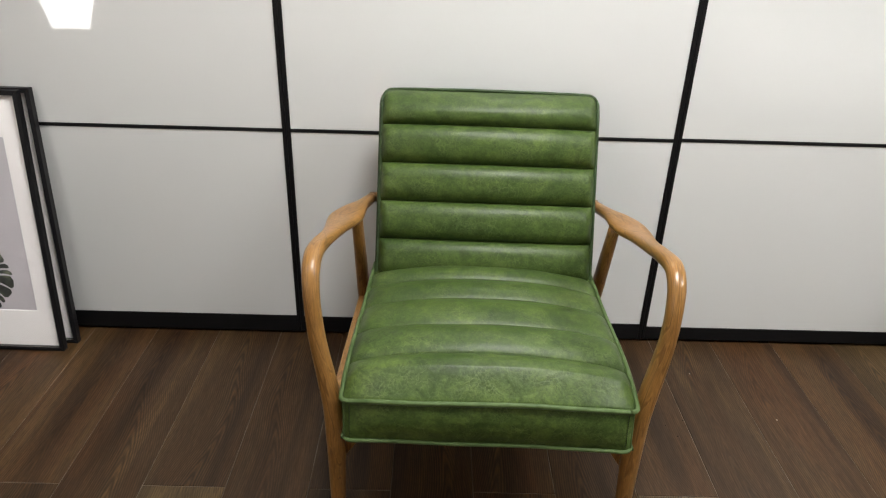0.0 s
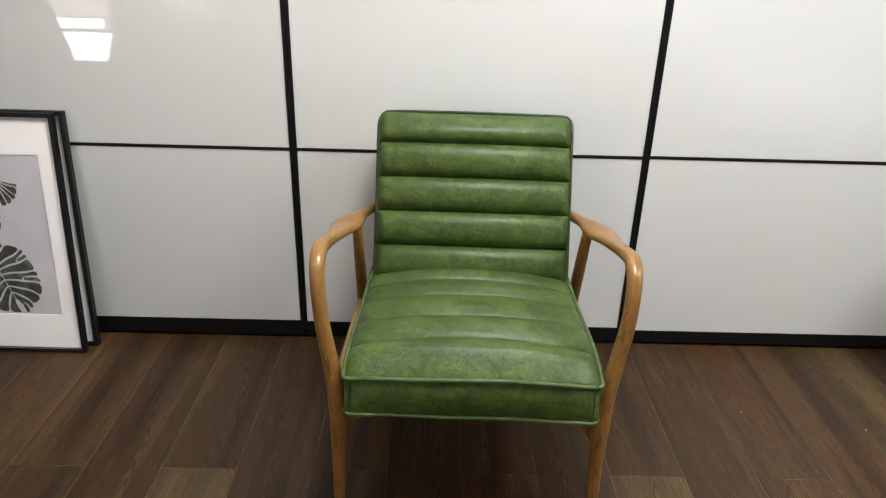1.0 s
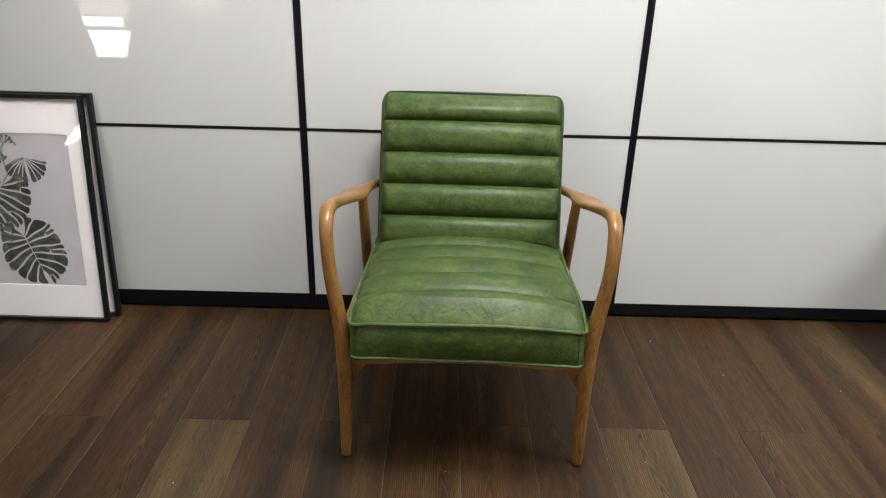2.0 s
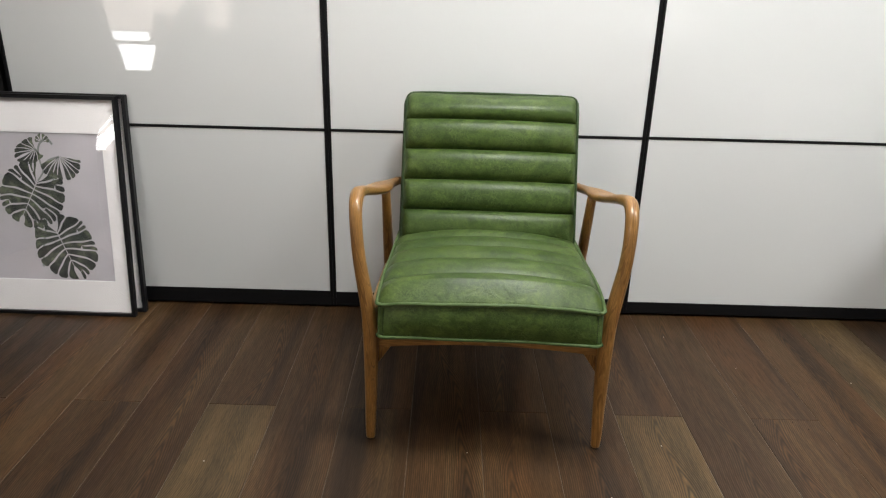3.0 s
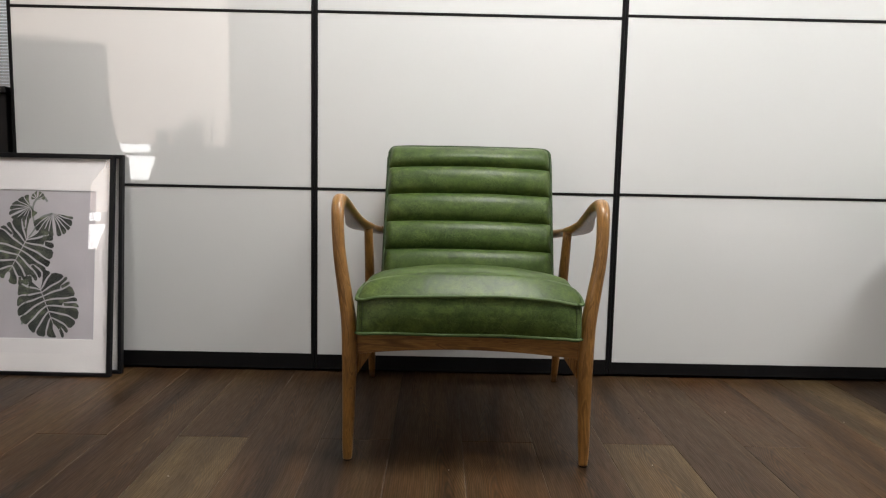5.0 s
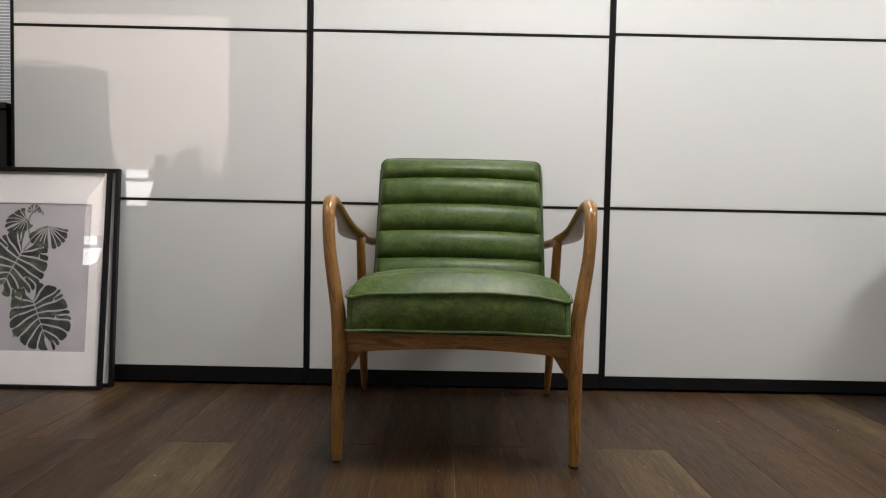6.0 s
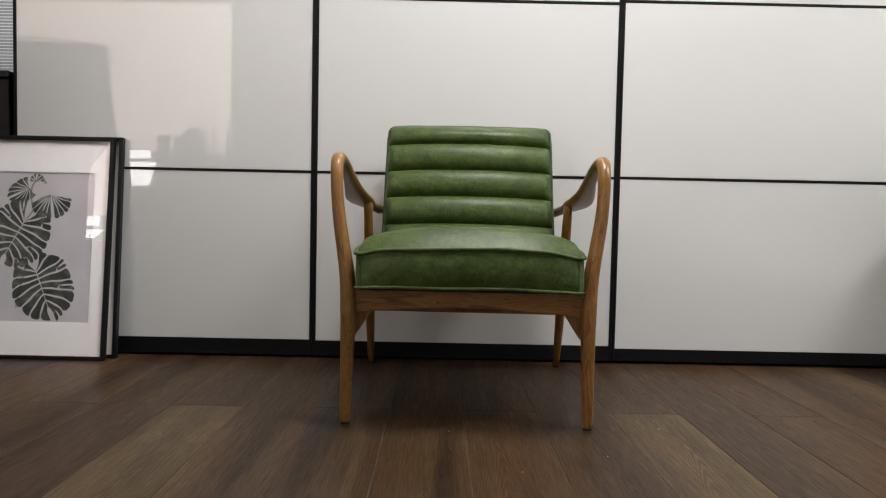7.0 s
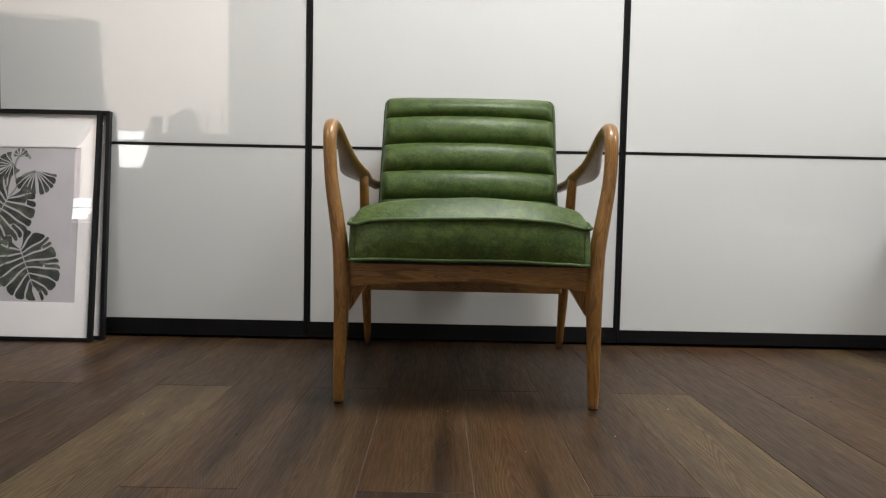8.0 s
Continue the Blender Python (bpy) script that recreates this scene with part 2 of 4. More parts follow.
SMOKED = mat("smoked_glass", (0.30, 0.29, 0.28), 0.05)
AMBER = mat("tinted_bottle", (0.24, 0.20, 0.18), 0.15)


# ---- building helpers ----
def part(name, bm, material, parent=None, label="", smooth=False):
    """Links a bmesh as one mesh object, under a thing or a part."""
    me = bpy.data.meshes.new(name)
    bm.normal_update()
    bm.to_mesh(me)
    bm.free()
    me.materials.append(material)
    if smooth:
        for p in me.polygons:
            p.use_smooth = True
    ob = new(name, me)
    ob.parent = parent
    if label:
        ob["label"] = label
    return ob


def thing(name, m, label, category, group="", kind=""):
    ob = new(name)
    ob.empty_display_size = 0.1
    ob.matrix_world = m
    return tagged(ob, label, category, group, kind)


def box(bm, x0, x1, y0, y1, z0, z1, bevel=0.0, segments=1):
    r = bmesh.ops.create_cube(bm, size=1)
    for v in r["verts"]:
        v.co = Vector((x0 + (v.co.x + 0.5) * (x1 - x0), y0 + (v.co.y + 0.5) * (y1 - y0), z0 + (v.co.z + 0.5) * (z1 - z0)))
    if bevel:
        edges = list({e for v in r["verts"] for e in v.link_edges})
        bmesh.ops.bevel(bm, geom=edges, offset=bevel, segments=segments, profile=0.5, affect="EDGES")
    return bm


def boxed(*size, bevel=0.0, segments=1):
    return box(bmesh.new(), *size, bevel=bevel, segments=segments)


def prism(poly, y0, y1, bevel=0.0, axis="y"):
    """A flat outline in x and z (or y and z), pushed from y0 to y1."""
    bm = bmesh.new()
    def at(a, b, d):
        return (a, d, b) if axis == "y" else (d, a, b)
    front = [bm.verts.new(at(a, b, y0)) for a, b in poly]
    back = [bm.verts.new(at(a, b, y1)) for a, b in poly]
    bm.faces.new(front)
    bm.faces.new(back[::-1])
    n = len(poly)
    for i in range(n):
        bm.faces.new((front[i], back[i], back[(i + 1) % n], front[(i + 1) % n]))
    bmesh.ops.recalc_face_normals(bm, faces=bm.faces)
    if bevel:
        bmesh.ops.bevel(bm, geom=list(bm.edges), offset=bevel, segments=2, profile=0.5, affect="EDGES")
    return bm


def spline(rows, steps):
    """Catmull-Rom through rows of numbers."""
    rows = [np.array(r, float) for r in rows]
    rows = [2 * rows[0] - rows[1], *rows, 2 * rows[-1] - rows[-2]]
    out = []
    for i in range(1, len(rows) - 2):
        a, b, c, d = rows[i - 1:i + 3]
        for k in range(steps):
            t = k / steps
            out.append(0.5 * (2 * b + (c - a) * t + (2 * a - 5 * b + 4 * c - d) * t * t + (3 * b - a - 3 * c + d) * t ** 3))
    out.append(rows[-2])
    return out


def sweep(rows, steps=5, ring=18, side=(1, 0, 0), power=2.3, start=0.0, across=0.0, caps=(True, True)):
    """A limb along rows of (x, y, z, half width, half depth), with a rounded section; start and across shift its grain."""
    path = spline(rows, steps)
    run = start
    bm, rings, side, runs = bmesh.new(), [], Vector(side), []
    uv = bm.loops.layers.uv.new("grain")
    n = len(path)
    for i, r in enumerate(path):
        a, b = path[min(i + 1, n - 1)], path[max(i - 1, 0)]
        if i:
            run += float(np.linalg.norm(path[i][:3] - path[i - 1][:3]))
        runs.append(run)
        t = Vector(a[:3] - b[:3]).normalized()
        s = (side - t * side.dot(t)).normalized()
        u = t.cross(s)
        loop = []
        for k in range(ring):
            c, d = math.cos(2 * math.pi * k / ring), math.sin(2 * math.pi * k / ring)
            p = abs(c) ** (2 / power) * math.copysign(1, c), abs(d) ** (2 / power) * math.copysign(1, d)
            loop.append(bm.verts.new(Vector(r[:3]) + s * (p[0] * r[3]) + u * (p[1] * r[4])))
        rings.append(loop)
    for i, (a, b) in enumerate(zip(rings, rings[1:])):
        for k in range(ring):
            f = bm.faces.new((a[k], a[(k + 1) % ring], b[(k + 1) % ring], b[k]))
            for loop, (q, kk) in zip(f.loops, ((i, k), (i, k + 1), (i + 1, k + 1), (i + 1, k))):
                mirror = abs((kk / ring * 2 + 0.13) % 2 - 1)
                loop[uv].uv = (runs[q], across + mirror * 0.055)
    if caps[0]:
        bm.faces.new(rings[0][::-1])
    if caps[1]:
        bm.faces.new(rings[-1])
    bmesh.ops.recalc_face_normals(bm, faces=bm.faces)
    return bm


def cylinder(bm, x, y, z0, z1, r0, r1, n=20):
    rings = [[bm.verts.new((x + r * math.cos(2 * math.pi * k / n), y + r * math.sin(2 * math.pi * k / n), z)) for k in range(n)] for r, z in ((r0, z0), (r1, z1))]
    for k in range(n):
        bm.faces.new((rings[0][k], rings[0][(k + 1) % n], rings[1][(k + 1) % n], rings[1][k]))
    bm.faces.new(rings[0][::-1])
    bm.faces.new(rings[1])
    return bm


def lathe(profile, n=24):
    bm = bmesh.new()
    rings = [[bm.verts.new((r * math.cos(2 * math.pi * k / n), r * math.sin(2 * math.pi * k / n), z)) for k in range(n)] for r, z in profile]
    for a, b in zip(rings, rings[1:]):
        for k in range(n):
            bm.faces.new((a[k], a[(k + 1) % n], b[(k + 1) % n], b[k]))
    bm.faces.new(rings[0][::-1])
    bm.faces.new(rings[-1])
    return bm


# ---- the setting ----
def setting(name, bm, material, label, category="wall"):
    return tagged(part(name, bm, material), label, category, kind="structure")


floor = setting("floor", boxed(ROOM_W - 0.1, ROOM_E + 0.1, ROOM_S - 0.1, ROOM_N + 0.1, -0.12, -0.0012), SUBFLOOR, "dark brown wood plank floor with slim bevelled joints", "floor")
setting("ceiling", boxed(ROOM_W - 0.1, ROOM_E + 0.1, ROOM_S - 0.1, ROOM_N + 0.1, ROOM_H, ROOM_H + 0.1), CEILING, "plain white painted ceiling", "ceiling")


def wall_with_opening(axis, p0, p1, a0, a1, o0, o1, z0, z1):
    """A wall p0 to p1 thick, a0 to a1 long, with one opening o0 to o1 wide and z0 to z1 high."""
    bm = bmesh.new()
    for s0, s1, b, t in ((a0, o0, 0, ROOM_H), (o1, a1, 0, ROOM_H), (o0, o1, 0, z0), (o0, o1, z1, ROOM_H)):
        if axis == "x":
            box(bm, p0, p1, s0, s1, b, t)
        else:
            box(bm, s0, s1, p0, p1, b, t)
    return bm


setting("wall_east", boxed(ROOM_E, ROOM_E + 0.1, ROOM_S, ROOM_N, 0, ROOM_H), PAINT, "white painted side wall")
setting("wall_south", boxed(-0.04, ROOM_E, ROOM_S - 0.1, ROOM_S, 0, ROOM_H), PAINT, "white painted end wall of the room")
setting("wall_south_middle", boxed(-1.5, -0.04, ROOM_S - 0.1, ROOM_S, 0, ROOM_H), GREYPAINT, "pale grey painted part of the end wall")
setting("wall_southwest", wall_with_opening("y", ROOM_S - 0.1, ROOM_S, ROOM_W, -1.5, -3.90, -1.52, 0.25, 2.4), BEIGE, "beige wall with a tall window under lit blinds")
window2 = thing("window_2", pose(-2.71, ROOM_S, 0.25), "tall window covered by beige roller blinds glowing with daylight", "window", kind="structure")
for a, b in ((-1.19, -0.040), (-0.032, 0.515), (0.523, 1.19)):
    part("roller_blind", boxed(a, b, -0.05, -0.045, 0.0, 2.15), BLIND, window2, "beige daylit roller blind")
part("window_sill", boxed(-1.19, 1.19, -0.09, 0.03, -0.03, -0.001, bevel=0.002), PAINT, window2)
setting("wall_west", boxed(ROOM_W - 0.1, ROOM_W, ROOM_S, ROOM_N, 0, ROOM_H), BEIGE, "warm beige painted side wall")
setting("wall_north", wall_with_opening("y", ROOM_N, ROOM_N + 0.1, ROOM_W, ROOM_E, -2.2, -1.15, 0.96, 2.3), PAINT, "white painted wall behind the wardrobe with a window")

# the slim window beside the wardrobe
window = thing("window_1", pose(-1.675, ROOM_N, 0.96), "bright window behind a lowered white slatted blind", "window", kind="structure")
part("window_frame", boxed(-0.525, 0.525, 0.06, 0.09, 0.0, 0.05), BLACK_METAL, window)
part("pane", boxed(-0.525, 0.525, 0.07, 0.078, 0.05, 1.34), DAYLIGHT, window)


# ---- the wardrobe with sliding glass doors ----
PANEL_Z = [(0.062, 0.6305), (0.6395, 1.2105), (1.2195, 1.790), (1.799, 2.368)]
wardrobe = thing("wardrobe_carcass", pose(0, 0, 0), "black wardrobe carcass behind three sliding doors", "wardrobe")
part("plinth", boxed(-1.0, 2.07, 0.036, 0.6, 0.0, 0.05), BLACK_METAL, wardrobe)
part("side_panel", boxed(-1.018, -1.0, 0.036, 0.62, 0.0, 2.42), BLACK_METAL, wardrobe)
part("side_panel", boxed(2.07, 2.088, 0.036, 0.62, 0.0, 2.42), BLACK_METAL, wardrobe)
part("top_panel", boxed(-1.018, 2.088, 0.036, 0.62, 2.42, 2.44), BLACK_METAL, wardrobe)
part("back_panel", boxed(-1.0, 2.07, 0.60, 0.62, 0.05, 2.42), BLACK_METAL, wardrobe)
part("top_track", boxed(-1.018, 2.088, -0.012, 0.034, 2.384, 2.42), BLACK_METAL, wardrobe)

STILES = [-1.0115, 0.0010, 1.0285, 2.056]


def sliding_door(i):
    x0, x1 = STILES[i], STILES[i + 1]
    door = thing("sliding_door", pose(0, 0, (0.0, 0.0, 0.002)[i]), "white back-painted glass sliding door in slim black aluminium frame", "sliding door", "wardrobe doors")
    foot = (0.062, 0.060, 0.050)[i]
    lift = (0.0, 0.004, 0.011)[i]
    rows = [(a + (lift if a > 1.2 else 0), b + (lift if 1.2 < b < 2.3 else 0)) for a, b in PANEL_Z]
    for a, b in ((x0 + 0.0006, x0 + 0.0105), (x1 - 0.0105, x1 - 0.0006)):
        bm = boxed(a, b, -0.004, 0.028, 0.008, 2.384, bevel=0.0012)
        part("stile", bm, BLACK_METAL, door)
    xi0, xi1 = x0 + 0.0105, x1 - 0.0105
    part("bottom_rail", boxed(xi0, xi1, -0.002, 0.026, 0.008, foot, bevel=0.001), BLACK_METAL, door)
    part("top_rail", boxed(xi0, xi1, -0.002, 0.026, 2.368, 2.384, bevel=0.001), BLACK_METAL, door)
    for (a0, a1), (b0, b1) in zip(rows, rows[1:]):
        part("glazing_bar", boxed(xi0, xi1, -0.002, 0.024, a1, b0, bevel=0.001), BLACK_METAL, door)
    for z0, z1 in rows:
        bm = boxed(xi0, xi1, 0.0, 0.006, z0 if z0 > 0.1 else foot, z1, bevel=0.0008)
        part("glass_panel", bm, WHITE_GLASS, door)
    return door


for i in range(3):
    sliding_door(i)

# low black cabinet and blind in the niche beside the wardrobe
niche = thing("low_cabinet", pose(-1.66, 0.32, 0), "black low cabinet under the window beside the wardrobe", "cabinet")
part("body", boxed(-0.6, 0.62, -0.30, 0.32, 0.0, 0.93, bevel=0.002), DARKPANEL, niche)
part("worktop", boxed(-0.61, 0.625, -0.31, 0.33, 0.932, 0.955, bevel=0.003), DARKPANEL, niche)

blind = thing("venetian_blind", pose(-1.675, ROOM_N - 0.03, 0.97), "closed white venetian blind over the window", "blind")
part("bottom_bar", boxed(-0.53, 0.53, -0.012, 0.012, 0.0, 0.012, bevel=0.002), SLAT, blind)
part("head_box", boxed(-0.53, 0.53, -0.02, 0.02, 1.36, 1.40, bevel=0.002), SLAT, blind)
slat_bm = boxed(-0.53, 0.53, -0.008, 0.008, -0.0005, 0.0005)
slat_bm.transform(Matrix.Rotation(radians(52), 4, "X"))
slat = part("slat", slat_bm, SLAT, blind)
slat.location = (0, 0, 0.026)
for k in range(1, 100):
    o = new("slat", slat.data)
    o.parent = blind
    o.location = (0, 0, 0.026 + 0.0133 * k)


# ---- the armchair ----
CHAIR = pose(0.50, -0.753, 0, 0, 0, -1.5)
chair = thing("armchair", CHAIR, "green ribbed leather armchair with honey-coloured wooden frame", "armchair")


def rib_profile(s, seams, square=2.3, steep=0.55):
    """0 in a seam, 1 on the crest between two."""
    for a, b in zip(seams, seams[1:]):
        if a <= s <= b:
            u = (s - a) / (b - a) * 2 - 1
            return max(0.0, 1 - abs(u) ** square) ** steep
    return 0.0


def pad(width, seams, samples, surface, under, corner=0.0, near=0.0):
    """A cushion: a top face given by surface(x, s), straight sides down to under(x, s)."""
    bm = bmesh.new()
    s0, s1 = seams[0], seams[-1]
    ss = sorted({round(s0 + (s1 - s0) * k / samples, 5) for k in range(samples + 1)} | {round(q, 5) for q in seams})
    n = 56
    xs = [-math.cos(math.pi * k / n) * 0.35 + (2 * k / n - 1) * 0.65 for k in range(n + 1)]

    def narrow(s):
        # rounded far corners
        if corner and s > s1 - corner:
            d = (s - (s1 - corner)) / corner
            return width - corner * (1 - math.sqrt(max(0, 1 - d * d)))
        if near and s < s0 + near:
            d = 1 - (s - s0) / near
            return width - near * (1 - math.sqrt(max(0, 1 - d * d)))
        return width

    top = [[bm.verts.new(surface(x * narrow(s), s, x)) for x in xs] for s in ss]
    low = [[bm.verts.new(under(x * narrow(s), s)) for x in (xs[0], xs[-1])] for s in ss]
    for r0, r1 in zip(top, top[1:]):
        for k in range(n):
            bm.faces.new((r0[k], r0[k + 1], r1[k + 1], r1[k]))
    for i in range(len(ss) - 1):
        bm.faces.new((top[i][0], top[i + 1][0], low[i + 1][0], low[i][0]))
        bm.faces.new((top[i + 1][-1], top[i][-1], low[i][-1], low[i + 1][-1]))
        bm.faces.new((low[i][0], low[i + 1][0], low[i + 1][1], low[i][1]))
    bmesh.ops.recalc_face_normals(bm, faces=bm.faces)
    return bm, top, low


# seat: s runs from the front edge to the back
SEAT_W = 0.2600
CORNER_BACK = 0.015
SEAT_SEAMS = [-0.070, 0.033, 0.136, 0.257, 0.360, 0.435, 0.500]


def seat_edge(s):
    return 0.4155 - 0.060 * (s + 0.07) + 0.010 * math.exp(-((s - 0.10) / 0.12) ** 2)


def seat_surface(x, s, u):
    across = max(0.0, 1 - abs(u) ** 2.3) ** (0.66 + 0.55 * min(1.0, max(0.0, (s - 0.22) / 0.2)))
    d = min(1.0, (s + 0.07) / 0.088)
    along = math.sin(d * math.pi / 2) ** 0.75 * (1 - 0.35 * max(0.0, (s - 0.25) / 0.22) ** 1.5)
    rim = min(1.0, (1 - abs(u)) / 0.10)
    rib = rib_profile(s, SEAT_SEAMS, 2.0, 0.80) * 0.0175 * math.sin(rim * math.pi / 2)
    wob = noise.noise((x * 9, s * 9, 3.1)) * 0.0022 * across
    # the front edge is crowned and its corners are drawn down and back
    front = math.exp(-((s + 0.07) / 0.045) ** 2)
    corner = (0.005 - 0.016 * abs(u) ** 6) * front
    return (x, s + CORNER_BACK * abs(u) ** 5 * front, seat_edge(s) + 0.037 * across * along + rib * min(1.0, (s + 0.07) / 0.05) + wob + corner)


def seat_under(x, s):
    return (x, s, 0.331 - 0.115 * (s + 0.07))


bm, top, low = pad(SEAT_W, SEAT_SEAMS, 240, seat_surface, seat_under, near=0.014)
# front face, softly bulging
n = len(top[0])
cols = 9
grid = [top[0]]
for j in range(1, cols):
    f = j / cols
    row = []
    for k in range(n):
        a = top[0][k].co
        b = Vector((a.x, -0.070, seat_under(a.x, -0.07)[2]))
        q = a.lerp(b, f)
        u = abs(a.x) / SEAT_W
        q.y -= 0.010 * math.sin(math.pi * f) * (1 - u ** 6) + 0.0015 * noise.noise((a.x * 12, f * 3, 7))
        row.append(bm.verts.new(q))
    grid.append(row)
grid.append([bm.verts.new((v.co.x, -0.070, seat_under(v.co.x, -0.07)[2])) for v in top[0]])
for r0, r1 in zip(grid, grid[1:]):
    for k in range(n - 1):
        bm.faces.new((r0[k + 1], r0[k], r1[k], r1[k + 1]))
bmesh.ops.recalc_face_normals(bm, faces=bm.faces)
front_loop = [v.co.copy() for v in top[0]]
side_l = [r[0].co.copy() for r in top]
side_r = [r[-1].co.copy() for r in top]
seat = part("seat", bm, LEATHER, chair, "thick ribbed green leather seat", smooth=True)
md = seat.modifiers.new("edges", "EDGE_SPLIT")
md.split_angle = radians(50)


def welt(name, points, r, parent, label="", leather=None):
    """Piping along points, a little uneven."""
    rows = []
    for i, p in enumerate(points):
        q = Vector(p)
        q.z += 0.0009 * noise.noise(q * 22)
        rows.append((*q, r, r))
    return part(name, sweep(rows, steps=2, ring=8, side=(0.3, 0.45, 0.84), power=2.0), leather or PIPING, parent, label, smooth=True)


def rounded_corner(a, c, b, k=5):
    """Points that round the corner c between a and b."""
    return [a.lerp(c, t).lerp(c.lerp(b, t), t) for t in [i / k for i in range(k + 1)]]


def seat_welt_points():
    pts = [side_l[i] + Vector((-0.002, 0, 0.001)) for i in range(len(side_l) - 1, 12, -8)]
    c = Vector((-SEAT_W - 0.001, front_loop[0].y - 0.003, front_loop[0].z + 0.001))
    pts += rounded_corner(pts[-1].lerp(c, 0.6), c, c + Vector((0.018, 0, 0)))
    for p in front_loop[6:-6:3]:
        wave = 0.0022 * math.sin(p.x * 17 + 0.9) + 0.0012 * noise.noise((p.x * 10, 1, 1))
        pts.append(Vector((p.x, p.y - 0.0035, p.z + wave + 0.001)))
    c = Vector((SEAT_W + 0.001, front_loop[-1].y - 0.003, front_loop[-1].z + 0.001))
    right = [side_r[i] + Vector((0.002, 0, 0.001)) for i in range(14, len(side_r), 8)]
    pts += rounded_corner(c - Vector((0.018, 0, 0)), c, right[0].lerp(c, 0.6))
    return pts + right


welt("piping", seat_welt_points(), 0.0046, seat, "raised green leather piping")
low_pts = [Vector((-SEAT_W + 0.001, 0.40, seat_under(0, 0.40)[2])), Vector((-SEAT_W + 0.001, 0.15, seat_under(0, 0.15)[2]))]
c = Vector((-SEAT_W + 0.001, -0.073, 0.331))
low_pts += rounded_corner(Vector((-SEAT_W + 0.001, -0.05, 0.330)), c, c + Vector((0.02, 0, 0)))
for k in range(1, 24):
    x = -SEAT_W + 0.02 + (2 * SEAT_W - 0.04) * k / 24
    low_pts.append(Vector((x, -0.0735, 0.331 + 0.003 * (1 - (x / SEAT_W) ** 2) + 0.001 * math.sin(x * 23))))
c = Vector((SEAT_W - 0.001, -0.073, 0.329))
low_pts += rounded_corner(c - Vector((0.02, 0, 0)), c, Vector((SEAT_W - 0.001, -0.05, 0.328)))
low_pts += [Vector((SEAT_W - 0.001, 0.15, seat_under(0, 0.15)[2])), Vector((SEAT_W - 0.001, 0.40, seat_under(0, 0.40)[2]))]
welt("piping", low_pts, 0.0038, seat)
for sx in (-1, 1):
    welt("corner_seam", [(sx * (SEAT_W - 0.0043), -0.0657 + CORNER_BACK * k / 6, 0.333 + 0.070 * k / 6) for k in range(7)], 0.0016, seat)
for sx in (-1, 1):
    bm = bmesh.new()
    for k in range(15):
        z = 0.338 + 0.0043 * k
        y = -0.0695 + 0.0105 * (z - 0.331) / 0.073
        box(bm, sx * (SEAT_W - 0.0145) - 0.0007, sx * (SEAT_W - 0.0145) + 0.0007, y - 0.0029, y, z, z + 0.0026)
    part("stitching", bm, SEAM, seat, "dark row of corner stitches")
part("underside", boxed(-0.25, 0.25, -0.05, 0.44, -0.004, 0.002), UNDERCLOTH, seat).matrix_basis = pose(0, 0, 0.322, -6.5, 0, 0)

for sv in SEAT_SEAMS[1:5]:
    pts = [seat_surface(u * SEAT_W, sv, u) for u in [-0.985 + 1.97 * k / 28 for k in range(29)]]
    welt("stitched_seam", [(p[0], p[1], p[2] - 0.0003) for p in pts], 0.0009, seat, "", SEAM)

# backrest: s runs up the slope
BACK_W, LEAN_BACK = 0.2610, radians(23.3)
UP = Vector((0, math.sin(LEAN_BACK), math.cos(LEAN_BACK)))
OUT = Vector((0, -math.cos(LEAN_BACK), math.sin(LEAN_BACK)))
BACK_O = Vector((0, 0.437, 0.360))
BACK_SEAMS = [-0.066, 0.0225, 0.112, 0.2015, 0.291, 0.3805, 0.4655]


def back_surface(x, s, u):
    rim = min(1.0, (1 - abs(u)) / 0.075)
    h = 0.029 * rib_profile(s, BACK_SEAMS) * (0.08 + 0.92 * math.sin(rim * math.pi / 2))
    if s > BACK_SEAMS[-2]:
        h *= 0.92
        h -= 0.027 * ((s - BACK_SEAMS[-2]) / (BACK_SEAMS[-1] - BACK_SEAMS[-2])) ** 2
    lip = min(1.0, max(0.0, (BACK_SEAMS[-1] - s) / 0.075))
    h += 0.020 * (1 - abs(u) ** 2.2) * lip * (2 - lip) + 0.0015 * noise.noise((x * 10, s * 10, 8.7))
    # small gathers where the leather is drawn into the side seams
    pull = math.exp(-((1 - abs(u)) / 0.10) ** 2)
    h += 0.0016 * pull * noise.noise((x * 18, s * 95 + abs(x) * 40, 2.2))
    p = BACK_O + UP * s + OUT * (h + 0.004)
    return (x * 0.970 + 0.0020, p.y, p.z)


def back_under(x, s):
    p = BACK_O + UP * s - OUT * 0.050
    return (x, p.y, p.z)


bm, top, low = pad(BACK_W, BACK_SEAMS, 200, back_surface, back_under, corner=0.020)
bm.faces.new([v for v in top[-1]] + [low[-1][1], low[-1][0]])
bm.faces.new([v for v in top[0]][::-1] + [low[0][0], low[0][1]])
bmesh.ops.recalc_face_normals(bm, faces=bm.faces)
backrest = part("backrest", bm, LEATHER, chair, "reclined green leather backrest with horizontal padded ribs", smooth=True)
md = backrest.modifiers.new("edges", "EDGE_SPLIT")
md.split_angle = radians(55)
outline = []
hw = BACK_W * 0.969 + 0.001
for k in range(15):
    outline.append(Vector((-hw + 0.0020, 0, 0)) + BACK_O + UP * (0.0 + 0.43 * k / 14) + OUT * 0.004)
tl = Vector((-hw + 0.0020, 0, 0)) + BACK_O + UP * 0.4660 - OUT * 0.023
outline += rounded_corner(outline[-1], tl, tl + Vector((0.024, 0, 0)))
